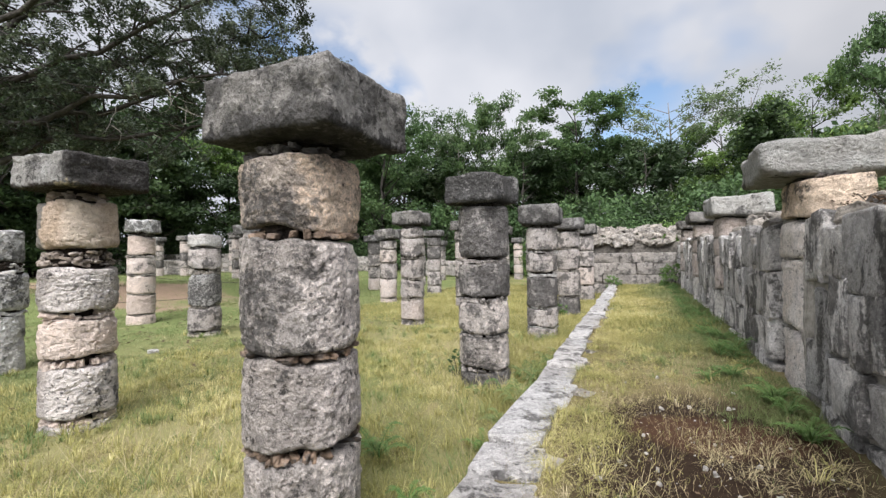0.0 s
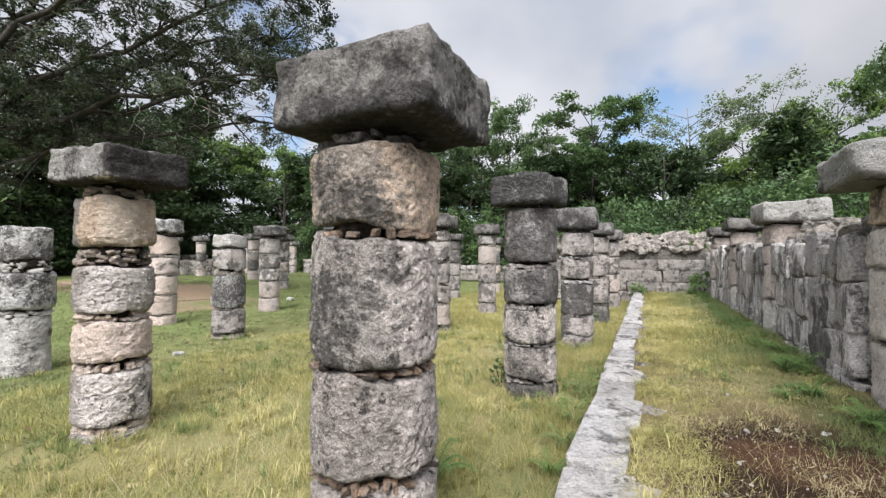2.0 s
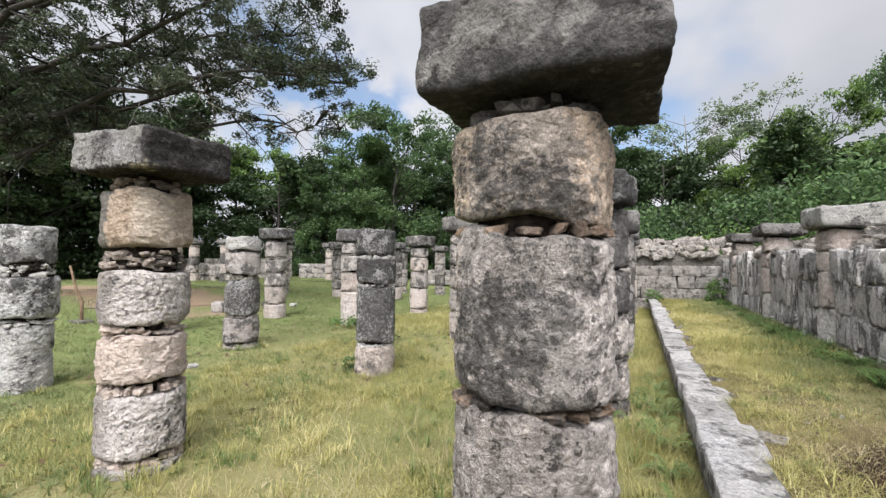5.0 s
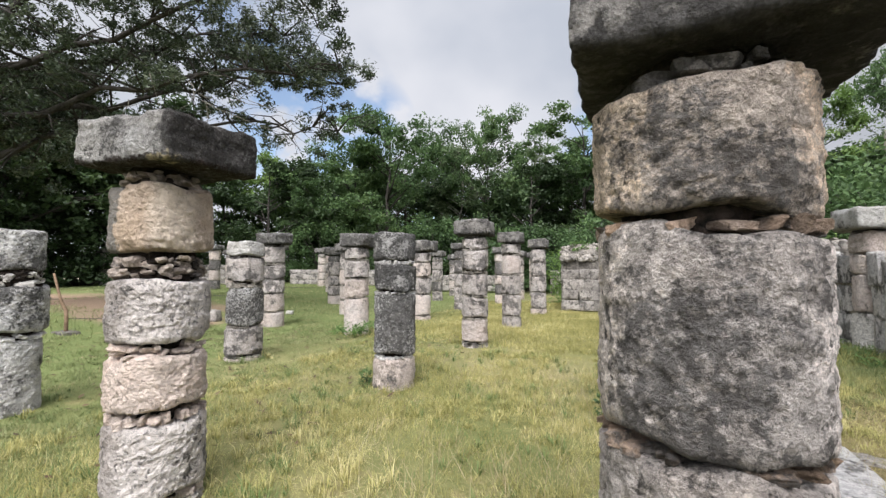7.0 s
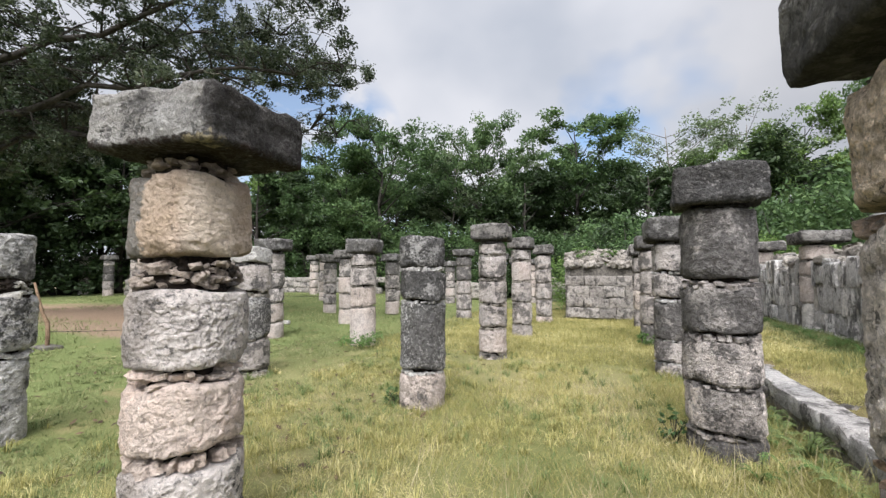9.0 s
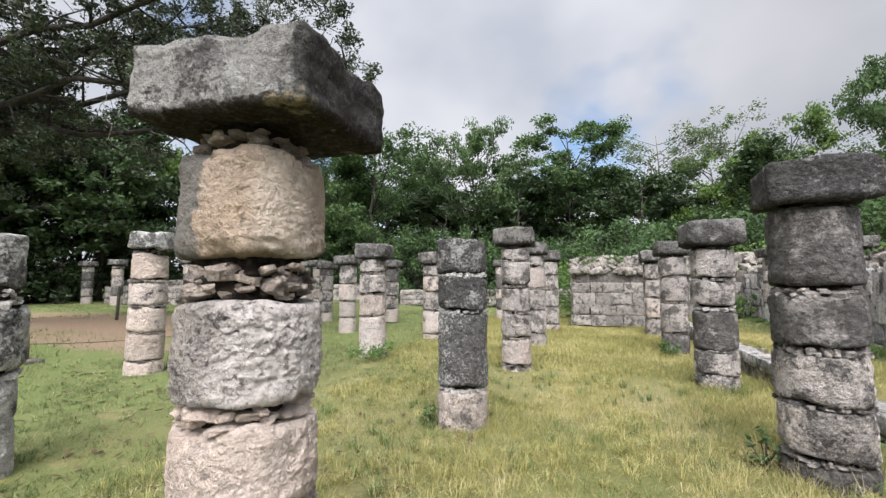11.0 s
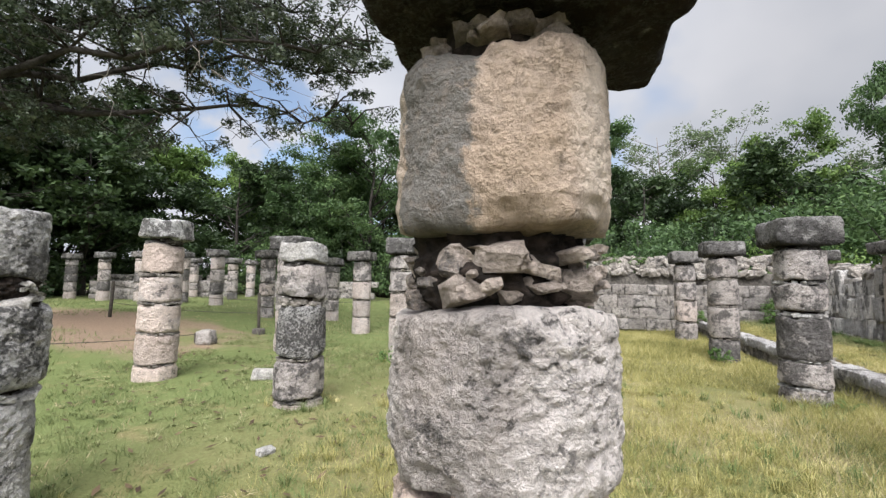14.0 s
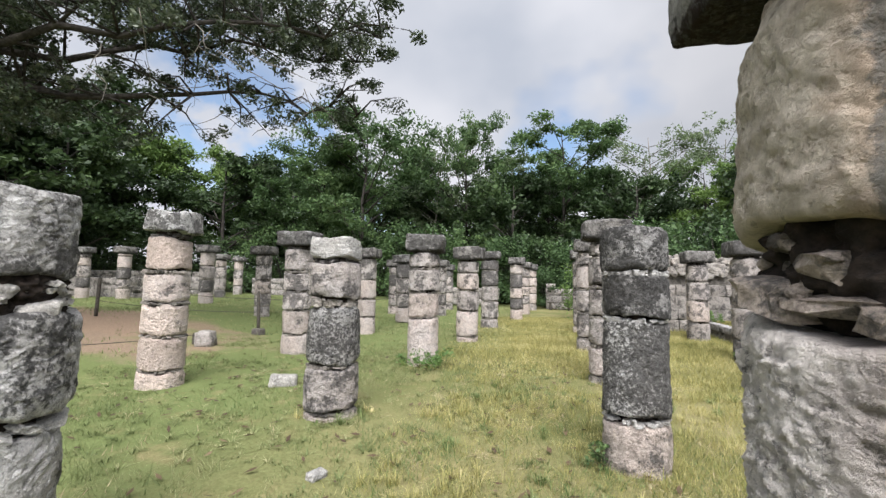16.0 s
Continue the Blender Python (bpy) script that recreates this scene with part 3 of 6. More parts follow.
def block_arrays(hx, hy, hz, r, n, seed, amp=0.01, freq=5.0, warp=0.0, chip=0.0):
    """A hewn block with worn edges about its middle."""
    axes = []
    for h in (hx, hy, hz):
        rr = min(r, 0.45 * h)
        axes.append(np.concatenate([[-h], np.linspace(-h + rr, h - rr, max(2, n - 1)), [h]]))
    m = len(axes[0]) - 1
    idx, verts, faces = {}, [], []

    def vid(i, j, k):
        key = (i, j, k)
        if key not in idx:
            idx[key] = len(verts)
            verts.append((axes[0][i], axes[1][j], axes[2][k]))
        return idx[key]

    for s in (0, m):
        for i in range(m):
            for j in range(m):
                f = [vid(s, i, j), vid(s, i + 1, j), vid(s, i + 1, j + 1), vid(s, i, j + 1)]
                faces.append(f if s else f[::-1])
                f = [vid(i, s, j), vid(i, s, j + 1), vid(i + 1, s, j + 1), vid(i + 1, s, j)]
                faces.append(f if s else f[::-1])
                f = [vid(i, j, s), vid(i + 1, j, s), vid(i + 1, j + 1, s), vid(i, j + 1, s)]
                faces.append(f if s else f[::-1])
    v = np.array(verts)
    half = np.array([hx, hy, hz])
    inner = half - np.minimum(r, 0.45 * half)
    q = np.clip(v, -inner, inner)
    d = v - q
    ln = np.linalg.norm(d, axis=1, keepdims=True)
    rr = np.minimum(r, 0.45 * half).min()
    v = np.where(ln > 1e-9, q + d / np.maximum(ln, 1e-9) * np.minimum(ln, np.maximum(rr, ln * 0.62)), v)
    p = v + seed * 3.77
    off = np.stack([fbm(p * freq, seed + 11 * k, 3) for k in range(3)], 1) * amp
    off += np.stack([vnoise(p * freq * 0.35, seed + 5 * k + 70) for k in range(3)], 1) * warp
    v = v + off
    if chip:
        cut = np.maximum(0, fbm(p * 2.6, seed + 300, 3) - 0.25)[:, None] * chip
        v = v * (1 - cut * (np.abs(v) / half).max(axis=1, keepdims=True) ** 4)
    return v, faces


def block_mesh(name, *a, **k):
    v, f = block_arrays(*a, **k)
    return mesh_of(name, v, f)


def join_arrays(items):
    verts, faces, n = [], [], 0
    for v, f in items:
        verts.append(v)
        faces += [[i + n for i in q] for q in f]
        n += len(v)
    return np.concatenate(verts), faces


def tube_arrays(path, radii, seg=8):
    """A tapering tube along points."""
    path = [Vector(p) for p in path]
    verts, faces = [], []
    up = Vector((0.3, 0.5, 0.8))
    for i, p in enumerate(path):
        d = (path[min(i + 1, len(path) - 1)] - path[max(i - 1, 0)]).normalized()
        s = d.cross(up)
        s = s.normalized() if s.length > 1e-3 else d.orthogonal().normalized()
        c = d.cross(s)
        for j in range(seg):
            a = 2 * math.pi * j / seg
            verts.append(p + (s * math.cos(a) + c * math.sin(a)) * radii[i])
    for i in range(len(path) - 1):
        for j in range(seg):
            a, b = i * seg + j, i * seg + (j + 1) % seg
            faces.append([a, b, b + seg, a + seg])
    faces.append(list(range(seg))[::-1])
    faces.append([(len(path) - 1) * seg + j for j in range(seg)])
    return np.array([tuple(v) for v in verts]), faces


# worn stones shared by walls and joints
STONES = [block_mesh("hewn_stone", 0.5, 0.5, 0.5, 0.055, 4, 20 + k, amp=0.026, freq=4.5, warp=0.045, chip=0.25) for k in range(10)]
PEBBLES = []
for k in range(14):
    pv, pf = block_arrays(0.5, 0.5, 0.5, 0.26, 3, 60 + k, amp=0.15, freq=2.8, warp=0.20)
    PEBBLES.append(mesh_of("small_stone", pv, pf, smooth=False))


def height(x, y):
    """The lie of the land outside the terrace."""
    s = min(1.0, max(0.0, (-x - 12.5) / 6.0))
    return 0.45 * s * s * (3 - 2 * s) + 0.02 * math.sin(0.9 * x) * math.sin(0.7 * y + 1)


def dress(ob, material):
    """Give this object its own material on a shared mesh."""
    if not ob.data.materials:
        ob.data.materials.append(material)
    ob.material_slots[0].link = "OBJECT"
    ob.material_slots[0].material = material
    return ob


def sheet(name, xs, ys, zfun, material):
    verts = [(x, y, zfun(x, y)) for y in ys for x in xs]
    nx = len(xs)
    faces = [(j * nx + i, j * nx + i + 1, (j + 1) * nx + i + 1, (j + 1) * nx + i) for j in range(len(ys) - 1) for i in range(nx - 1)]
    return part(name, mesh_of(name, verts, faces), material)


# ---- the ground ----
def ground_z(x, y):
    return height(x, y) + 0.012 * noise.noise(Vector((x * 1.7, y * 1.7, 0)))


gx = [-900, -400, -150, -80, -60, -50] + [-44 + 0.5 * k for k in range(87)] + [-0.84, 2, 5, 10, 25, 60, 200, 900]
gy = [-900, -300, -80, -20, -8] + [-4 + 0.5 * k for k in range(85)] + [42, 48, 60, 100, 300, 900]
ground = tagged(sheet("ground", gx, gy, ground_z, M_GROUND), "trodden lawn of green and dry yellow grass with bare soil", "ground", kind="structure")


TERRACE = 0.31


def terrace_z(x, y):
    bare = math.exp(-((x - 0.35) / 0.9) ** 2 - ((y - 2.8) / 1.2) ** 2)
    return TERRACE - 0.035 * max(0.0, min(1.0, (-0.50 - x) / 0.12)) + 0.006 * y + 0.05 * max(0, x - 0.5) - 0.03 * bare + 0.018 * noise.noise(Vector((x * 2.3, y * 2.3, 4))) + 0.008 * noise.noise(Vector((x * 9, y * 9, 2)))


tx = [-0.78 + 0.085 * k for k in range(26)]
ty = [-5 + 0.12 * k for k in range(181)]
terrace = tagged(sheet("ground_terrace", tx, ty, terrace_z, M_TERRACE), "raised strip of grass with a bare patch of dark soil", "ground", kind="structure")


# ---- columns ----
def joint_stones(rng, bed, z0, z1, r, material, joined):
    """Chinking wedged in a joint: a thin one takes a ring of flat chips, a thick one broken rubble of all sizes."""
    gap = z1 - z0
    foot = bed.matrix_basis.translation.z
    own = random.Random(int(gap * 1e4))
    items = []
    if gap > 0.085:
        placed_at = []
        for attempt in range(300):
            big = attempt < 170
            a = rng.uniform(0, 2 * math.pi)
            wid = rng.uniform(0.055, 0.13) if big else rng.uniform(0.025, 0.055)
            tall = min(rng.uniform(0.34, 0.58) * wid, gap * 0.5) if big else rng.uniform(0.45, 0.85) * wid
            z = rng.uniform(z0 + tall * 0.40, z1 - tall * 0.5 - 0.020)
            clash = False
            for (pa, pz, pw, pt) in placed_at:
                da = abs((a - pa + math.pi) % (2 * math.pi) - math.pi) * r
                if (da / (0.60 * (wid + pw))) ** 2 + ((z - pz) / (0.66 * (tall + pt))) ** 2 < 1:
                    clash = True
                    break
            if clash:
                continue
            placed_at.append((a, z, wid, tall))
            depth = rng.uniform(0.8, 1.3) * wid + 0.03
            rad = r - depth * 0.5 - (rng.uniform(0.01, 0.09) if gap > 0.12 else rng.uniform(0.004, 0.04))
            m = pose(rad * math.cos(a), rad * math.sin(a), z, rng.uniform(-14, 14), rng.uniform(-14, 14), math.degrees(a) + rng.uniform(-28, 28))
            k = rng.randrange(14)
            lump = own.uniform(1.10, 1.50) if gap > 0.12 else 1.15
            items.append((m @ pose(0, 0, 0, own.uniform(-16, 16) if gap > 0.12 else 0) @ Matrix.Diagonal((depth, wid * own.uniform(1.05, 1.35), min(tall * lump, gap * 0.62), 1)), k))
        for _ in range(26 if gap > 0.12 else 0):
            a, wid = own.uniform(0, 2 * math.pi), own.uniform(0.012, 0.035)
            rad = r * own.uniform(0.80, 0.93)
            items.append((pose(rad * math.cos(a), rad * math.sin(a), own.uniform(z0 + 0.01, z1 - 0.03), own.uniform(-40, 40), own.uniform(-40, 40), own.uniform(0, 360)) @ Matrix.Diagonal((wid * 1.3, wid * 1.4, wid, 1)), own.randrange(14)))
    else:
        a = rng.uniform(0, 6.28)
        end = a + 6.28
        while a < end:
            wid = rng.uniform(0.02, 0.08)
            a += wid / r * 0.5
            depth = rng.uniform(0.08, 0.15)
            rad = r - depth * 0.5 - rng.uniform(0.0, 0.035)
            tall = min(gap * rng.uniform(0.4, 0.85), 0.085)
            m = pose(rad * math.cos(a), rad * math.sin(a), z0 + tall / 2 + rng.uniform(0, 0.3) * (gap - tall), rng.uniform(-8, 8), rng.uniform(-8, 8), math.degrees(a) + rng.uniform(-25, 25))
            if rng.random() < 0.90:
                items.append((m @ Matrix.Diagonal((depth, wid, tall, 1)), rng.randrange(14)))
            a += wid / r * 0.5 + rng.uniform(0.0, 0.05)
    if not joined:
        for m, k in items:
            dress(part("chinking_stone", PEBBLES[k], material, bed, at=Matrix.Translation((0, 0, -foot)) @ m), material)
    else:
        arr = []
        for m, k in items:
            me = PEBBLES[k]
            v = np.array([tuple(m @ w.co) for w in me.vertices])
            arr.append((v, [list(q.vertices) for q in me.polygons]))
        v, f = join_arrays(arr)
        tagged(part("chinking_stones", mesh_of("chinking_stones", v, f), material, bed, at=Matrix.Translation((0, 0, -foot))), kind="stuff")


def column(x, y, base, drums, mats, cap=None, r=0.285, detail=1, seed=0, chink=None, label="", lean=(0, 0), square=2.1, taper=0.0, rough=0.0065, cap_chip=0.04, chips=0.004, tilts=None, radii=None, wide=False, rounded=False):
    """A stone column. drums: (foot, top) heights upwards; cap: (foot, top, half x, half y, turn, dx, dy, material)."""
    rng = random.Random(seed)
    col = new("stone_column")
    col.matrix_basis = pose(x, y, base, lean[0], lean[1], 0)
    seg, rows = ((26, 4), (72, 18), (230, 64))[detail]
    prev = None
    for k, (z0, z1) in enumerate(drums):
        z0, z1 = z0 + 0.007 * (k > 0), z1 - 0.007 * (k < len(drums) - 1)
        rr = radii[k] if radii else r * (1 + rng.uniform(-0.022, 0.022)) * (1 - taper * k)
        sq = square if not isinstance(square, (list, tuple)) else square[k]
        me = drum_mesh(rr * (1 + rng.uniform(-0.01, 0.02)), rr * (1 + rng.uniform(-0.03, 0.01)), z1 - z0, seg, max(3, int(rows * min(1.3, (z1 - z0) / 0.5))), seed * 13 + k, sq,
                       rough=(0.006, 0.007, rough[k] if isinstance(rough, list) else rough)[detail], wave=0.008, turn=rng.uniform(-0.2, 0.2), rim_r=rng.uniform(0.030, 0.065),
                       chips=(0, 0.004, chips[k] if isinstance(chips, list) else chips)[detail], tilt=(tilts or {}).get(k, (0, 0, 0, 0)))
        part("drum", me, mats[k], col, at=pose(rng.uniform(-0.007, 0.007), rng.uniform(-0.007, 0.007), z0, 0, 0, 0))
        if prev is not None:
            thick = z0 - prev > 0.12
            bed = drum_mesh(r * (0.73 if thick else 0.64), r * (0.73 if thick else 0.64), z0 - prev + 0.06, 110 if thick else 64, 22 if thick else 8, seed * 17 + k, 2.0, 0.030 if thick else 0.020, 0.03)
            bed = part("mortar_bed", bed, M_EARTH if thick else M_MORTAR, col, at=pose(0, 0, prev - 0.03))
            joint_stones(rng, bed, prev - 0.004, z0 + 0.004, r * 0.99, M_PINK if chink is M_CHINK and z0 - prev < 0.13 else chink or M_RUBBLE, detail < 1)
        prev = z1
    if cap:
        c0, c1, hx, hy, turn, dx, dy, cm = cap
        if detail < 2 and not wide:
            hx, hy = 0.86 * hx, 0.86 * hy
        n = (4, 9, 26)[detail]
        if rounded:
            me = drum_mesh(hx, hx * 0.97, c1 - c0, 72, 8, seed + 400, 3.2, 0.006, 0.012, chips=0.004)
            me.transform(Matrix.Translation((0, 0, (c0 - c1) / 2)))
        else:
            me = block_mesh("capital", hx, hy, (c1 - c0) / 2, 0.026 if detail == 2 else 0.05, n, seed + 400, amp=0.012, freq=13.0, warp=0.012 if detail == 2 else 0.03, chip=cap_chip if detail == 2 else 0.16)
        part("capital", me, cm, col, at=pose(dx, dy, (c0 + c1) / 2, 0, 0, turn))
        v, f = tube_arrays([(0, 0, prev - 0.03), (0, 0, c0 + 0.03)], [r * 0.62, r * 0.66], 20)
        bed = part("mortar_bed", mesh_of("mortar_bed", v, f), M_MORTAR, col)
        joint_stones(rng, bed, prev - 0.004, c0 + 0.004, r * 0.86, M_CHINK if chink is M_CHINK else M_GREYDARK, detail < 1)
    tagged(col, label or "weathered grey limestone drum column with a square capital", "column", "columns of the hall")
    return col


G, DG, BK, PL, PK = M_GREY, M_GREYDARK, M_BLACK, M_PALE, M_DUSKY
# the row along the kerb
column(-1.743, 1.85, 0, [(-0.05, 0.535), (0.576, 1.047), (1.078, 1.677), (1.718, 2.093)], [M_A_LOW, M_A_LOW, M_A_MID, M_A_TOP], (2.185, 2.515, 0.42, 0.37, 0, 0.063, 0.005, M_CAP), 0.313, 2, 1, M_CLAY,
       "grey limestone column with peach side and broad square capital", square=[2.1, 2.1, 2.25, 2.3], rough=0.006, chips=0.0042, tilts={2: (-0.10, -0.05, 0, 0), 3: (0, 0, -0.06, -0.03)})
column(-1.735, 4.91, 0, [(-0.05, 0.20), (0.235, 0.61), (0.64, 1.01), (1.07, 1.46), (1.53, 2.15)], [DG, M_A_MID, M_A_LOW, DG, DG], (2.17, 2.51, 0.40, 0.385, -6, 0.0, -0.03, M_SOOTCAP), 0.302, 1, 2, M_GREY,
       "blackened limestone column with a dark worn capital")
column(-1.69, 8.08, 0, [(-0.05, 0.19), (0.22, 0.55), (0.58, 1.14), (1.22, 1.58), (1.63, 2.03)], [G, G, DG, G, G], (2.10, 2.47, 0.43, 0.40, 2, 0.0, 0.0, M_CAPDARK), 0.290, 1, 3, M_PALEGREY,
       "grey limestone column with a dark streaked capital")
column(-1.67, 11.31, 0, [(-0.05, 0.45), (0.47, 1.10), (1.14, 1.66), (1.70, 2.10)], [DG, G, G, G], (2.15, 2.47, 0.42, 0.40, 0, 0.0, 0.0, M_CAPDARK), 0.285, 0, 4)
column(-1.63, 14.6, 0.05, [(-0.05, 0.45), (0.47, 1.05), (1.08, 1.55), (1.58, 2.05)], [G, PK, G, G], (2.10, 2.44, 0.42, 0.40, 0, 0.0, 0.0, M_CAP), 0.28, 0, 5)
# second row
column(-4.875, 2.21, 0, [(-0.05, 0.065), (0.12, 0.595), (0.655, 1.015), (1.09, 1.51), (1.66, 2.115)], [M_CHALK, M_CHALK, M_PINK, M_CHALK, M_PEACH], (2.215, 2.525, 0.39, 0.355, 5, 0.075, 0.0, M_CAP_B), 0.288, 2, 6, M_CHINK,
       "pinkish limestone column with a peach drum and heavy capital", square=[2.1, 2.1, 2.1, 2.15, 2.6], taper=-0.004, rough=0.005, chips=[0.006, 0.006, 0.005, 0.0082, 0.0032], cap_chip=0.13)
column(-4.832, 5.39, 0, [(-0.06, 0.39), (0.425, 1.235), (1.27, 1.63), (1.68, 2.06)], [PK, M_SPOT, BK, BK], None, 0.282, 1, 7, M_PALEGREY, "blackened limestone column without its capital", square=2.15)
column(-4.72, 8.49, 0, [(-0.05, 0.09), (0.12, 0.56), (0.60, 1.0), (1.05, 1.47), (1.53, 1.94), (1.97, 2.18)], [G, PL, G, G, G, G], (2.24, 2.55, 0.41, 0.38, 3, 0, 0, M_CAP), 0.268, 1, 8)
column(-4.75, 11.7, 0, [(-0.05, 0.27), (0.31, 0.86), (0.88, 1.39), (1.44, 1.92), (1.97, 2.23)], [G, G, G, PL, G], (2.27, 2.56, 0.36, 0.34, 0, 0, 0, M_CAP), 0.265, 0, 9)
column(-4.67, 15.3, 0, [(-0.05, 0.18), (0.21, 0.74), (0.77, 1.30), (1.34, 1.77), (1.81, 2.22)], [PK, G, G, G, G], (2.28, 2.60, 0.40, 0.38, 0, 0, 0, M_CAP), 0.275, 0, 10)
# third row
column(-8.20, 2.77, 0, [(-0.05, 0.80), (0.87, 1.38), (1.54, 1.98)], [M_PALEGREY, M_SOOT, M_MOTTLE], None, 0.30, 2, 11, M_WHITE, "mottled grey limestone column without its capital", square=2.2, radii=[0.268, 0.315, 0.268])
column(-8.0, 5.755, 0, [(-0.05, 0.07), (0.10, 0.57), (0.60, 1.24), (1.34, 1.73)], [PL, G, M_SPOT, G], (1.80, 2.02, 0.290, 0.29, 4, 0, 0, M_WHITE), 0.297, 1, 12, M_RUBBLE, "spotted grey column under a whitish square slab", rounded=True, wide=True)
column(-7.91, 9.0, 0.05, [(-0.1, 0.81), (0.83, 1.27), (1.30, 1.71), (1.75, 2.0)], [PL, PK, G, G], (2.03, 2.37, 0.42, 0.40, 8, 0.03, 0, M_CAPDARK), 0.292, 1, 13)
column(-7.70, 12.2, 0, [(-0.05, 0.12), (0.15, 0.77), (0.79, 1.29), (1.32, 1.73), (1.76, 2.07)], [PK, PL, G, PK, G], (2.10, 2.43, 0.45, 0.42, 0, 0, 0, M_CAP), 0.285, 0, 14)
column(-7.60, 15.5, 0, [(-0.05, 0.31), (0.34, 0.87), (0.90, 1.37), (1.40, 1.89), (1.92, 2.24)], [G, G, G, DG, DG], (2.28, 2.54, 0.40, 0.38, 0, 0, 0, M_CAPDARK), 0.285, 0, 15)
# fourth row
column(-11.0, 6.24, -0.12, [(-0.05, 0.34), (0.37, 0.82), (0.85, 1.28), (1.32, 1.71), (1.77, 2.22)], [M_ROSE, M_ROSE, M_ROSE, PL, M_ROSE], (2.31, 2.60, 0.345, 0.34, 6, 0.04, 0, M_MOTTLE), 0.30, 1, 16, M_RUBBLE, "pale pink limestone column with a worn grey capital", lean=(0, 1.2), taper=0.012, rounded=True, wide=True)
column(-10.77, 9.21, 0, [(-0.05, 0.38), (0.41, 0.87), (0.89, 1.27), (1.29, 1.66), (1.72, 2.16)], [PL, PK, G, G, G], (2.22, 2.54, 0.42, 0.40, 0, 0, 0, M_CAPDARK), 0.29, 1, 17)
column(-10.75, 12.6, 0.02, [(-0.05, 0.45), (0.48, 0.95), (0.98, 1.50), (1.53, 2.1)], [PL, PL, PL, G], (2.14, 2.42, 0.40, 0.38, 0, 0, 0, M_CAP), 0.27, 0, 18)
column(-10.85, 16.0, 0.08, [(-0.05, 0.45), (0.48, 0.95), (0.98, 1.50), (1.53, 2.05)], [PL, G, G, DG], (2.09, 2.38, 0.40, 0.38, 0, 0, 0, M_CAPDARK), 0.28, 0, 19)

# farther columns: x, y, seed, height
for fx, fy, fs, ftop in ((-15.3, 14.0, 31, 2.42), (-13.6, 15.6, 32, 2.4), (-16.4, 19.0, 33, 2.4), (-19.5, 15.9, 34, 2.4), (-22.4, 16.75, 35, 2.4), (-22.8, 20.3, 36, 2.3),
                         (-24.7, 16.5, 37, 2.4), (-26.9, 16.3, 38, 2.4), (-30.2, 16.9, 39, 2.4), (-33.4, 17.4, 40, 2.4), (-27.1, 21.7, 48, 2.4), (-7.0, 18.9, 41, 2.55), (-6.9, 22.2, 42, 2.5),
                         (-6.7, 25.3, 43, 2.5), (-10.4, 19.6, 44, 2.45), (-11.0, 23.4, 45, 2.4), (-24.4, 23.5, 46, 2.35), (-19.4, 22.0, 47, 2.4), (-12.5, 19.4, 49, 2.4)):
    rg = random.Random(fs)
    cuts = [-0.05]
    while cuts[-1] < ftop - 0.75:
        cuts.append(cuts[-1] + rg.uniform(0.38, 0.6))
    cuts.append(ftop - 0.34)
    drums = [(a + 0.035 * (k > 0), b) for k, (a, b) in enumerate(zip(cuts, cuts[1:]))]
    pick = [rg.choice((G, G, DG, PL, PK)) for _ in drums]
    column(fx, fy, height(fx, fy), drums, pick, (ftop - 0.30, ftop, 0.40, 0.38, rg.uniform(-6, 6), 0, 0, rg.choice((M_CAP, M_CAPDARK, M_CAP))), rg.uniform(0.26, 0.29), 0, fs)

# piers built into the side wall
WALL_X = 1.17
for k, (wy, wtop, wm) in enumerate(((4.88, 2.51, PL), (8.25, 2.45, PL), (11.35, 2.46, PL), (14.6, 2.47, PL))):
    b = terrace_z(1.3, wy)
    h1 = (0.31, 0.32, 0.27, 0.25)[k]
    top = wtop - h1 - b
    cuts = [-0.05, 0.5, 1.12, top - 0.38, top - 0.03] if k == 0 else [-0.05, 0.55, 1.1, top - 0.35, top - 0.03]
    drums = [(a + 0.02 * (i > 0), c) for i, (a, c) in enumerate(zip(cuts, cuts[1:]))]
    pier = column(1.455 if k == 0 else 1.38, 4.70 if k == 0 else wy, b, drums, [M_PIER if k == 0 else M_WHITE, M_PIER if k == 0 else PL, M_PIER if k == 0 else PL, M_TAN if k == 0 else PK], (top, top + h1, 0.50 if k == 0 else 0.41, 0.31 if k == 0 else 0.40, 0, 0.0 if k == 0 else 0.05, 0.11 if k == 0 else 0.0, M_SLAB if k < 2 else M_CAP), 0.275, 1 if k < 2 else 0, 70 + k, M_RUBBLE,
           "pale limestone pier with a grey slab, built into the wall", square=3.4, wide=True)
    if k == 0:
        pier.matrix_basis = pier.matrix_basis @ Matrix.Diagonal((1, 1.6, 1, 1))


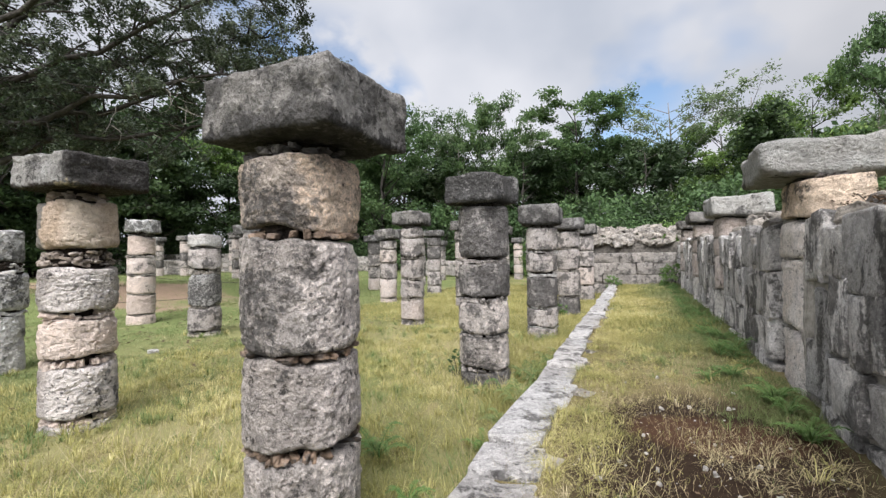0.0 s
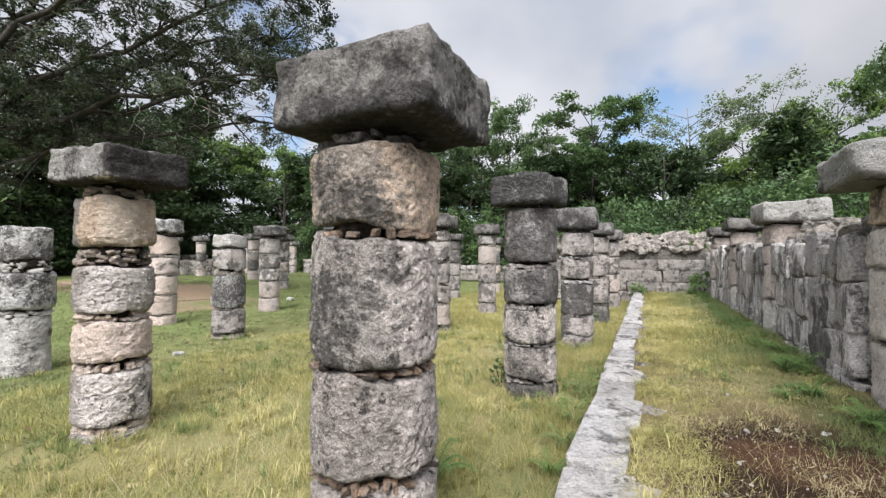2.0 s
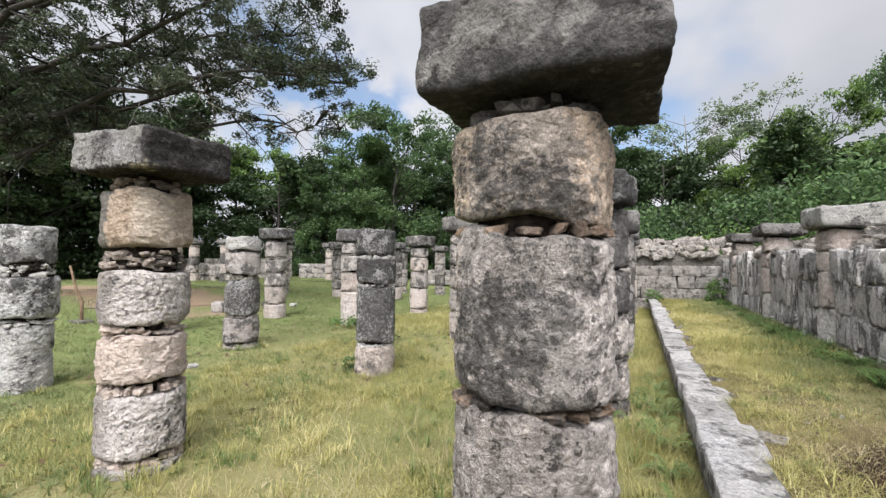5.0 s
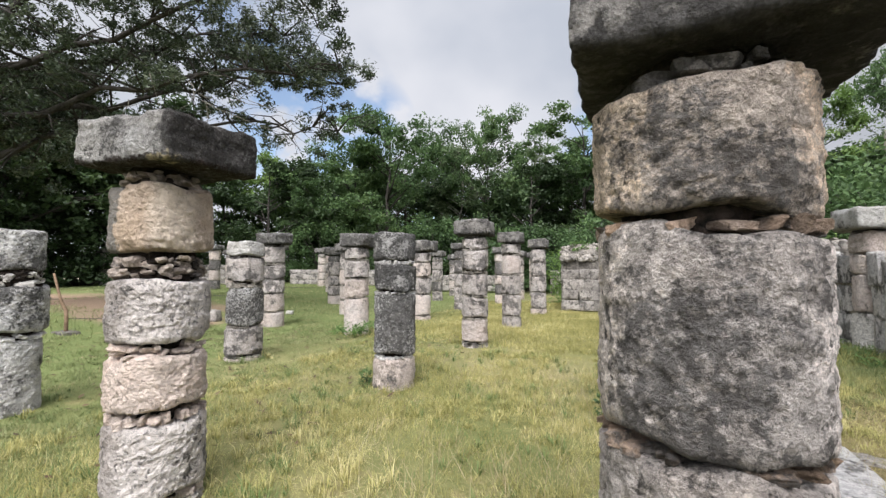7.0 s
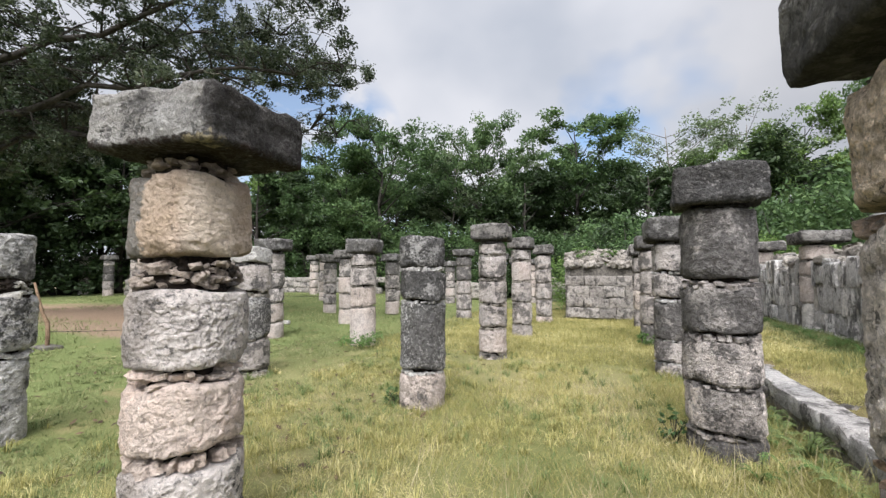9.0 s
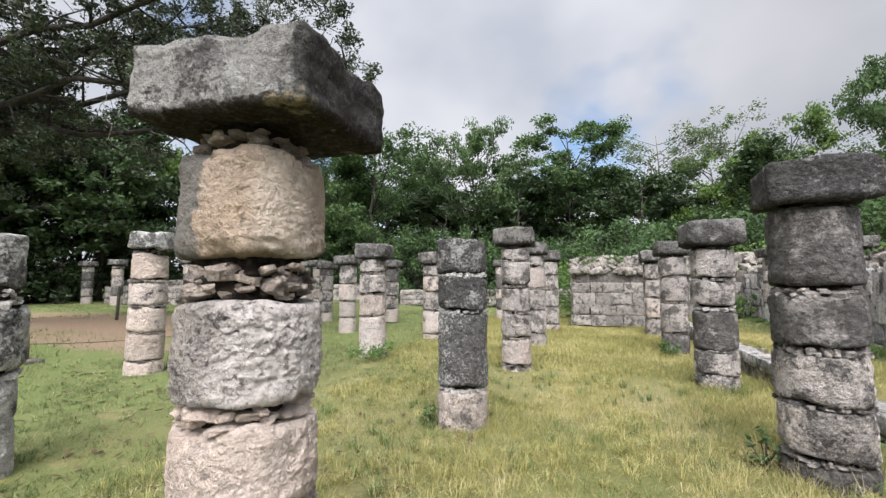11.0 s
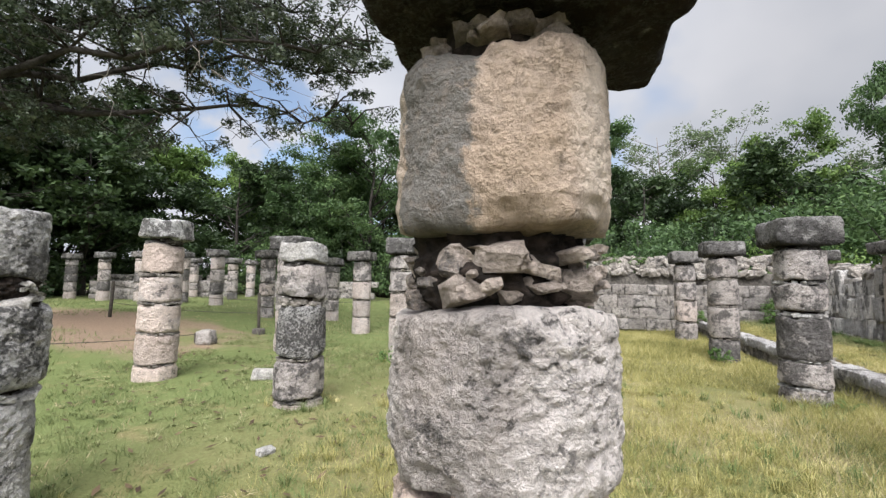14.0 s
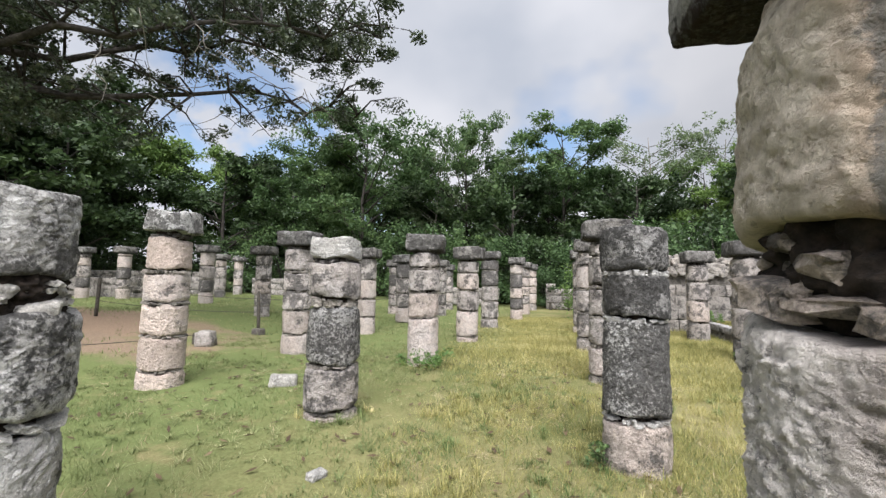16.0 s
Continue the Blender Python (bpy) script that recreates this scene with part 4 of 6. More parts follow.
# ---- kerb ----
rng = random.Random(5)
kerb = tagged(new("kerb"), "pale limestone kerb stones along the raised strip", "kerb", kind="structure")
yk = -4.0
while yk < 16.4:
    ln = rng.uniform(0.30, 0.80)
    wd = rng.uniform(0.27, 0.43) if yk < 5 else rng.uniform(0.24, 0.36)
    me = STONES[rng.randrange(10)]
    top = terrace_z(-0.45, yk) + 0.012 + rng.uniform(-0.016, 0.016)
    left = -0.95 - 0.003 * yk + rng.uniform(-0.012, 0.012)
    dress(part("kerb_stone", me, M_KERB, kerb, at=pose(left + wd / 2, yk + ln / 2, top - 0.09, rng.uniform(-0.8, 0.8), rng.uniform(-1.5, 1.5), rng.uniform(-2.5, 2.5)) @ Matrix.Diagonal((wd, ln * 0.985, 0.18, 1))), M_KERB)
    # broken flat pieces behind the edge stone, half buried
    for m in range(rng.choice((0, 0, 1, 1, 2))):
        bx, by, sz = left + wd + rng.uniform(-0.04, 0.13), yk + rng.uniform(0, ln), rng.uniform(0.10, 0.26)
        dress(part("kerb_fragment", STONES[rng.randrange(10)], M_ASHLAR, kerb, at=pose(bx, by, terrace_z(bx, by) + rng.uniform(-0.015, 0.004), rng.uniform(-5, 5), rng.uniform(-5, 5), rng.uniform(0, 360)) @ Matrix.Diagonal((sz * 0.8, sz * rng.uniform(0.5, 0.8), 0.05, 1))), M_ASHLAR)
    yk += ln
yk = -4.0
while yk < 16.4:
    ln = rng.uniform(0.35, 0.7)
    dress(part("facing_stone", STONES[rng.randrange(10)], M_ASHLAR, kerb, at=pose(-0.80, yk + ln / 2, 0.08, 0, 0, rng.uniform(-1, 1)) @ Matrix.Diagonal((0.26, ln, 0.30, 1))), M_ASHLAR)
    yk += ln


# ---- side wall ----
side = tagged(new("wall_east"), "ruined wall of upright grey limestone blocks with a broken top", "wall", kind="structure")
core_items = []
y0 = -5.0
while y0 < 16.4:
    h = 1.74 + 0.08 * noise.noise(Vector((y0 * 0.8, 3, 1)))
    v, f = block_arrays(0.36, 0.27, (h - 0.2) / 2, 0.04, 4, int(y0 * 10) + 900, amp=0.02, freq=5, warp=0.02)
    core_items.append((v + np.array([WALL_X + 0.41 + (0.08 if 4.0 < y0 < 5.2 else 0), y0 + 0.25, 0.2 + (h - 0.2) / 2]), f))
    y0 += 0.5
v, f = join_arrays(core_items)
part("core", mesh_of("wall_core", v, f), M_LIME, side)
rng = random.Random(9)
PIERS = (4.88, 8.25, 11.35, 14.6)
for row, (za, zb) in enumerate(((0.20, 0.50), (0.50, 0.88), (0.88, 1.35), (1.35, 1.83))):
    yk = -4.0 + 0.17 * row
    while yk < 16.3:
        ln = rng.choice((0.18, 0.24, 0.30, 0.36, 0.46) if yk < 6 else (0.16, 0.2, 0.26, 0.32, 0.40)) * rng.uniform(0.88, 1.12)
        mid = yk + ln / 2
        if min(abs(mid - p) for p in PIERS) < 0.30 + ln / 2 * 0.6 or yk + ln > 4.27 and yk < 5.12:
            yk += 0.08
            continue
        z0 = za + rng.uniform(-0.05, 0.05)
        z1 = zb + rng.uniform(-0.06, 0.06) - (rng.choice((-0.06, 0, 0, 0.08, 0.18)) if row == 3 else 0)
        if rng.random() < 0.22 and row == 0:
            zm = rng.uniform(z0 + 0.16, z1 - 0.16)
            spans = [(z0, zm), (zm, z1)]
        else:
            spans = [(z0, z1)]
        for s0, s1 in spans:
            dress(part("wall_stone", STONES[rng.randrange(10)], M_WALL, side, at=pose(WALL_X + 0.13 + rng.uniform(-0.025, 0.03), mid, (s0 + s1) / 2, rng.uniform(-1.5, 1.5), rng.uniform(-2, 2), rng.uniform(-3, 3) + 180 * rng.randrange(2))
                       @ Matrix.Diagonal((0.28, ln * 0.99, (s1 - s0) * 0.99, 1))), M_WALL)
        yk += ln
for k in range(210):
    yk = rng.uniform(-3, 16.2)
    x = WALL_X + rng.uniform(0.12, 0.85)
    s = rng.uniform(0.10, 0.30)
    dress(part("rubble_stone", PEBBLES[rng.randrange(10)], M_RUBBLE, side, at=pose(x, yk, 1.74 + 0.30 * (x - WALL_X) + 0.06 * noise.noise(Vector((yk, 0, 0))) + rng.uniform(-0.02, 0.10), rng.uniform(-25, 25), rng.uniform(-25, 25), rng.uniform(0, 360)) @ Matrix.Diagonal((s * 1.2, s, s * 0.7, 1))), M_RUBBLE)

# ---- end wall ----
END_Y = 16.5
endw = tagged(new("wall_north"), "low ruined wall of squared limestone courses topped with rubble", "wall", kind="structure")
v, f = block_arrays(3.25, 0.42, 0.92, 0.05, 12, 950, amp=0.02, freq=3, warp=0.02)
part("core", mesh_of("end_wall_core", v + np.array([-0.65, END_Y + 0.58, 1.0]), f), M_CORE, endw)
rng = random.Random(12)
zc = 0.05
while zc < 1.5:
    hh = rng.uniform(0.32, 0.42)
    xk = -4.05 + rng.uniform(0, 0.1)
    while xk < 1.3:
        ln = rng.uniform(0.32, 0.72)
        dress(part("wall_stone", STONES[rng.randrange(10)], M_ASHLAR, endw, at=pose(xk + ln / 2, END_Y + 0.14 + rng.uniform(-0.012, 0.012), zc + hh / 2, 0, 0, rng.uniform(-1.5, 1.5)) @ Matrix.Diagonal((ln, 0.28, hh, 1))), M_ASHLAR)
        xk += ln
    zc += hh
for k in range(290):
    x = rng.uniform(-4.0, 2.0)
    d = rng.uniform(0.05, 1.0)
    s = rng.uniform(0.12, 0.30)
    dress(part("rubble_stone", PEBBLES[rng.randrange(10)], M_RUBBLE, endw, at=pose(x, END_Y + d, 1.84 + min(0.52, 0.75 * d) + rng.uniform(-0.05, 0.06), rng.uniform(-30, 30), rng.uniform(-30, 30), rng.uniform(0, 360)) @ Matrix.Diagonal((s * 1.2, s, s * 0.75, 1))), M_RUBBLE)
# left end of the wall
for zc in (0.2, 0.58, 0.96, 1.34, 1.68):
    dress(part("wall_stone", STONES[rng.randrange(10)], M_ASHLAR, endw, at=pose(-3.95, END_Y + 0.6, zc, 0, 0, rng.uniform(-2, 2)) @ Matrix.Diagonal((0.26, 0.70, 0.38, 1))), M_ASHLAR)


def low_wall(a, b, z0, z1, seed, label):
    """A far, low wall of squared stones."""
    rg = random.Random(seed)
    a, b = Vector((*a, 0)), Vector((*b, 0))
    d = (b - a)
    yaw = math.degrees(math.atan2(d.y, d.x))
    wall = tagged(new("low_wall"), label, "wall", kind="structure")
    zc = z0
    while zc < z1 - 0.1:
        hh = rg.uniform(0.28, 0.40)
        s = 0
        while s < d.length:
            ln = rg.uniform(0.35, 0.8)
            p = a + d.normalized() * (s + ln / 2)
            if zc + hh < z1 or rg.random() < 0.6:
                dress(part("wall_stone", STONES[rg.randrange(10)], M_ASHLAR, wall, at=pose(p.x, p.y, zc + hh / 2, 0, 0, yaw + rg.uniform(-2, 2)) @ Matrix.Diagonal((ln, 0.5, hh, 1))), M_ASHLAR)
            s += ln
        zc += hh
    return wall


low_wall((-29.6, 17.7), (-24.0, 17.5), 0.4, 1.45, 55, "low broken wall between far columns")
low_wall((-34, 20.5), (-25.5, 22.8), 0.4, 1.75, 51, "low grey ruined wall at the forest edge")
low_wall((-23.5, 23.8), (-17.0, 25.5), 0.4, 1.5, 52, "low grey ruined wall behind far columns")
low_wall((-15.0, 26.0), (-9.0, 27.4), 0.1, 1.2, 53, "low grey ruined wall at the forest edge")
low_wall((-5.9, 26.6), (-4.6, 26.4), 0.0, 1.35, 54, "short stub of pale ruined wall")


# ---- trees and shrubs ----
def leaves_of(centres, radii, per, size, seed, droop=0.35, flat=0.75, up=0.9):
    """Separate leaves gathered in uneven tufts."""
    g = np.random.default_rng(seed)
    c = np.repeat(np.asarray(centres, float), per, axis=0)
    rad = np.repeat(np.asarray(radii, float), per)
    n = len(c)
    off = g.normal(size=(n, 3))
    off /= np.linalg.norm(off, axis=1, keepdims=True) + 1e-9
    off *= (rad * g.random(n) ** 0.55)[:, None]
    off[:, 2] *= flat
    c = c + off
    face = g.normal(size=(n, 3)) * 0.8
    face[:, 2] += up
    u = g.normal(size=(n, 3))
    u[:, 2] = u[:, 2] * 0.6 - droop
    s = np.cross(u, face)
    s /= np.linalg.norm(s, axis=1, keepdims=True) + 1e-9
    u /= np.linalg.norm(u, axis=1, keepdims=True)
    ln = (size * g.uniform(0.6, 1.35, n))[:, None]
    wd = ln * g.uniform(0.38, 0.6, (n, 1))
    quad = np.stack([c - u * ln / 2, c + s * wd / 2 - u * ln * 0.05, c + u * ln / 2, c - s * wd / 2 - u * ln * 0.05], 1)
    return quad.reshape(-1, 3), n


def tree(name, h, width, seed, leaf_mat, bark, bare=0.3, per=70, size=0.26, limbs=16, sparse=0.0, lean=0.0, label="", trunk_r=0.16):
    """A forest tree: tapering trunk, forked limbs, an uneven leafy crown."""
    rg = random.Random(seed)
    t = new(name)
    top = h * 0.88
    path = [Vector((lean * k / 7 * h * 0.1 + rg.uniform(-0.12, 0.12) * (k > 0), rg.uniform(-0.12, 0.12) * (k > 0), -0.15 + (top + 0.15) * k / 7)) for k in range(8)]
    arr = [tube_arrays(path, [trunk_r * (1.25 if k == 0 else 1) * (1 - 0.82 * k / 7) for k in range(8)], 8)]
    cen, rad = [], []
    for k in range(limbs):
        f = bare + (0.97 - bare) * (k + rg.random()) / limbs
        p0 = path[min(6, int(f * 7))].lerp(path[min(7, int(f * 7) + 1)], f * 7 % 1)
        a = rg.uniform(0, 6.283) if k > 3 else k * 1.57 + rg.uniform(-0.5, 0.5)
        reach = width * 0.5 * (0.45 + 0.75 * math.sin(math.pi * min(1, 0.18 + 0.80 * (f - bare) / (1 - bare)))) * rg.uniform(0.6, 1.15)
        rise = rg.uniform(0.15, 0.55) * reach + (h - p0.z) * 0.18
        p2 = p0 + Vector((math.cos(a) * reach, math.sin(a) * reach, rise))
        p2.z = min(p2.z, h * rg.uniform(0.9, 1.0))
        p1 = p0.lerp(p2, 0.5) + Vector((rg.uniform(-0.3, 0.3), rg.uniform(-0.3, 0.3), rg.uniform(-0.1, 0.35)))
        rr = trunk_r * (0.5 - 0.3 * f)
        arr.append(tube_arrays([p0, p0.lerp(p1, 0.5), p1, p1.lerp(p2, 0.5), p2], [rr, rr * 0.8, rr * 0.6, rr * 0.4, 0.012], 5))
        for m in range(7):
            q = p1.lerp(p2, 0.02 + 0.17 * m + rg.uniform(-0.08, 0.08))
            tip = q + Vector((rg.uniform(-1, 1), rg.uniform(-1, 1), rg.uniform(-0.35, 0.75))) * width * 0.14
            if rg.random() < sparse * 0.5:
                arr.append(tube_arrays([q, q.lerp(tip, 0.5), tip], [0.02, 0.014, 0.006], 3))
                continue
            arr.append(tube_arrays([q, q.lerp(tip, 0.5) + Vector((0, 0, 0.05)), tip], [rr * 0.35, rr * 0.25, 0.008], 4))
            cen.append(tip)
            rad.append(width * rg.uniform(0.055, 0.115))
            if rg.random() < 0.7:
                cen.append(q.lerp(tip, 0.4))
                rad.append(width * rg.uniform(0.045, 0.085))
    v, f = join_arrays(arr)
    part("trunk", mesh_of("trunk", v, f), bark, t)
    lv, n = leaves_of(cen, rad, max(8, int(per * (1 - 0.55 * sparse))), size, seed, flat=0.6)
    tagged(part("crown", quads_mesh("crown", lv, n), leaf_mat, t), kind="stuff")
    return tagged(t, label, "tree", "trees of the forest edge")


def shrub(name, h, width, seed, leaf_mat, label, count=46, per=60, size=0.2):
    rg = random.Random(seed)
    s = new(name)
    arr, cen, rad = [], [], []
    for k in range(count):
        a, q = rg.uniform(0, 6.283), rg.random() ** 0.5
        z = h * rg.uniform(0.12, 1.0) * (1 - 0.35 * q * q)
        tip = Vector((math.cos(a) * q * width / 2, math.sin(a) * q * width / 2, z))
        if k % 2 == 0:
            arr.append(tube_arrays([(tip.x * 0.12, tip.y * 0.12, -0.05), (tip.x * 0.45, tip.y * 0.45, z * 0.55), tuple(tip)], [0.03 * h / 3, 0.02 * h / 3, 0.005], 4))
        cen.append(tip)
        rad.append(rg.uniform(0.10, 0.22) * width * 0.8)
    v, f = join_arrays(arr)
    tagged(part("woody_base", mesh_of("woody_base", v, f), M_BARK, s), kind="stuff")
    lv, n = leaves_of(cen, rad, per, size, seed)
    lv[:, 2] = np.maximum(lv[:, 2], 0.01)
    tagged(part("foliage", quads_mesh("foliage", lv, n), leaf_mat, s), kind="stuff")
    return tagged(s, label, "shrub")


# kinds of tree, each built once: dense, tall slender, pale and thin, light green, dark
KINDS = {
    "dense": tree("broadleaf_tree", 11.5, 9.0, 1, M_LEAF_A, M_BARK, 0.12, 95, 0.24, 22, 0.0, 0.3, "dense dark green broadleaf tree at the forest edge", 0.2),
    "tall": tree("slender_tree", 14.0, 7.5, 2, M_LEAF_A, M_BARK, 0.42, 90, 0.24, 15, 0.1, 0.4, "tall slender tree with a high green crown", 0.17),
    "pale": tree("thin_pale_tree", 15.0, 8.5, 3, M_LEAF_B, M_BARKPALE, 0.35, 46, 0.22, 20, 0.45, -0.3, "pale half-bare tree with thin foliage", 0.15),
    "light": tree("light_green_tree", 11.0, 7.5, 4, M_LEAF_D, M_BARK, 0.2, 80, 0.24, 18, 0.05, 0.1, "yellowish green tree at the forest edge", 0.16),
    "thin": tree("thin_tree", 13.0, 6.0, 5, M_LEAF_B, M_BARKPALE, 0.3, 55, 0.22, 16, 0.3, 0.5, "thin greyish green tree with an airy crown", 0.13),
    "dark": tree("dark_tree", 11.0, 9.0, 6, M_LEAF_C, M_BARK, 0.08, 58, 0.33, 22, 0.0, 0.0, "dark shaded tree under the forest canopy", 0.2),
}
FULL = {"dense": (11.5, 9.0), "tall": (14.0, 7.5), "pale": (15.0, 8.5), "light": (11.0, 7.5), "thin": (13.0, 6.0), "dark": (11.0, 9.0)}
placed = set()


def plant(kind, x, y, h, w, turn):
    hh, ww = FULL[kind]
    m = pose(x, y, height(x, y) - 0.05, 0, 0, turn) @ Matrix.Diagonal((w / ww, w / ww, h / hh, 1))
    if kind in placed:
        return copy_thing(KINDS[kind], m)
    placed.add(kind)
    KINDS[kind].matrix_basis = m
    return KINDS[kind]


for kind, x, y, h, w, turn in (
        ("dense", -18.9, 28.9, 13.6, 8.8, 20), ("dense", -22.5, 30.0, 9.5, 8.5, 140), ("thin", -15.8, 36.3, 14.0, 6.5, 40), ("dense", -12.4, 35.4, 12.8, 6.8, 250), ("thin", -9.3, 39.5, 12.9, 4.6, 300),
        ("tall", -4.7, 36.4, 15.6, 8.4, 90), ("tall", -6.2, 38.5, 10.8, 5.5, 10), ("pale", 2.8, 40.1, 16.0, 9.0, 0), ("pale", 7.7, 39.5, 14.2, 7.0, 120), ("light", 5.6, 37.0, 11.5, 7.5, 30),
        ("light", 11.8, 39.9, 13.8, 6.5, 200), ("pale", 15.5, 40.0, 12.2, 7.5, 60), ("dense", 11.9, 27.5, 11.4, 5.4, 280), ("dense", 18.5, 31.0, 13.0, 8.0, 45), ("light", -35.4, 27.9, 11.8, 8.5, 15), ("light", -34.5, 33.0, 11.8, 7.0, 200),
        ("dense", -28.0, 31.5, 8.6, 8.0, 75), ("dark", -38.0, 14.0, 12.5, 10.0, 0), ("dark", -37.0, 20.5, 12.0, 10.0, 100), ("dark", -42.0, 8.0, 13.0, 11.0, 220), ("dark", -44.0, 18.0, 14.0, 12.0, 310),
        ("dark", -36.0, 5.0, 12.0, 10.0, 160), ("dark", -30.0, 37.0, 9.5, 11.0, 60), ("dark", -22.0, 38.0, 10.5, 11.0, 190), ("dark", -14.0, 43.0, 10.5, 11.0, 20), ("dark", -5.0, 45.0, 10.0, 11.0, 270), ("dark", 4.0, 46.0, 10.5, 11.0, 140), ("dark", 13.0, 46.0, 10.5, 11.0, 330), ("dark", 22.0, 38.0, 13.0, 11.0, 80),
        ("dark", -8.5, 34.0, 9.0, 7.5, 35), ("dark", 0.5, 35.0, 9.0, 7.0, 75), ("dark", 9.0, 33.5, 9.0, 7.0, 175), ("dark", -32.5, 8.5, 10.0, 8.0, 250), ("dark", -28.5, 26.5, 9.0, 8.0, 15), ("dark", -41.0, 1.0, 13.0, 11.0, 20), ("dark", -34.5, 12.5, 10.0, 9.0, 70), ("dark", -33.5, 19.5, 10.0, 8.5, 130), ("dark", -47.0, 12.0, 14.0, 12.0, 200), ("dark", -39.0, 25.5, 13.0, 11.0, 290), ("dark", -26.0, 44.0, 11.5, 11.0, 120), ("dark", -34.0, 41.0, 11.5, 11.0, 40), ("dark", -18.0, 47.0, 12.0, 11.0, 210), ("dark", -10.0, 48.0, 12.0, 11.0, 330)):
    plant(kind, x, y, h, w, turn)

SHRUBS = {
    "green": shrub("shrub", 3.6, 4.2, 11, M_LEAF_A, "dense green shrub at the forest edge", 64, 90, 0.15),
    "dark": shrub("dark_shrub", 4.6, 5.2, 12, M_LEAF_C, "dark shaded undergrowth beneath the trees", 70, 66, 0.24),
    "bright": shrub("bright_shrub", 3.0, 3.8, 13, M_LEAF_D, "bright yellow-green shrub behind the ruined wall", 60, 90, 0.12),
}
rg = random.Random(77)
SHRUB_LIST = [("dark", -33.5, 11.0, 1.0), ("dark", -34.0, 16.5, 1.1), ("dark", -33.0, 25.0, 1.1), ("dark", -29.5, 25.5, 1.0), ("green", -26.5, 26.5, 1.2), ("green", -23.5, 27.6, 1.1), ("dark", -20.5, 28.0, 1.0),
              ("green", -17.5, 28.6, 1.0), ("green", -14.5, 29.4, 1.2), ("dark", -12.0, 31.0, 1.1), ("green", -10.0, 29.8, 1.1), ("green", -7.4, 30.5, 1.2), ("dark", -5.0, 31.5, 1.1), ("green", -3.2, 29.0, 1.0),
              ("bright", -3.6, 20.4, 0.9), ("green", -1.6, 21.6, 1.0), ("bright", 0.6, 20.6, 1.0), ("bright", 2.8, 20.2, 1.1), ("green", 4.4, 22.2, 1.2), ("bright", 5.6, 18.6, 1.1), ("bright", 5.0, 15.0, 1.0), ("green", 7.6, 20.5, 1.3),
              ("green", 7.2, 16.0, 1.1), ("dark", -0.5, 26.5, 1.1), ("dark", 3.2, 27.0, 1.2), ("green", 6.5, 26.0, 1.3), ("green", 10.0, 24.0, 1.3), ("dark", 11.0, 20.0, 1.2), ("bright", 6.0, 11.5, 0.9), ("green", 8.5, 12.5, 1.1), ("green", -5.6, 27.8, 0.7),
              ("dark", 14.0, 26.0, 1.4), ("dark", -37.0, 24.5, 1.2), ("dark", -36.5, 9.5, 1.2), ("dark", -24.0, 32.5, 1.3), ("dark", -16.0, 33.5, 1.3), ("dark", -35.0, 13.5, 1.2), ("dark", -35.5, 19.5, 1.2), ("dark", -34.5, 6.0, 1.2), ("dark", -39.0, 11.5, 1.4), ("dark", -34.0, 22.5, 1.0), ("dark", -30.5, 28.0, 1.2), ("dark", -26.0, 29.5, 1.2), ("dark", -21.5, 30.5, 1.2), ("dark", -17.8, 31.0, 1.2), ("dark", -13.0, 32.5, 1.3), ("dark", -9.0, 32.0, 1.2), ("dark", -6.5, 33.0, 1.3), ("dark", -2.0, 31.0, 1.2), ("dark", 1.5, 31.0, 1.3), ("dark", 5.5, 31.0, 1.3), ("dark", 9.5, 29.5, 1.3), ("dark", -42.0, 13.5, 1.5), ("dark", -41.0, 18.0, 1.5), ("dark", -40.5, 6.0, 1.5)]

for kind, x, y, s in SHRUB_LIST:
    m = pose(x, y, height(x, y) - 0.05, 0, 0, rg.uniform(0, 360)) @ Matrix.Diagonal((s, s, s * rg.uniform(0.85, 1.15), 1))
    if ("s" + kind) in placed:
        copy_thing(SHRUBS[kind], m)
    else:
        placed.add("s" + kind)
        SHRUBS[kind].matrix_basis = m


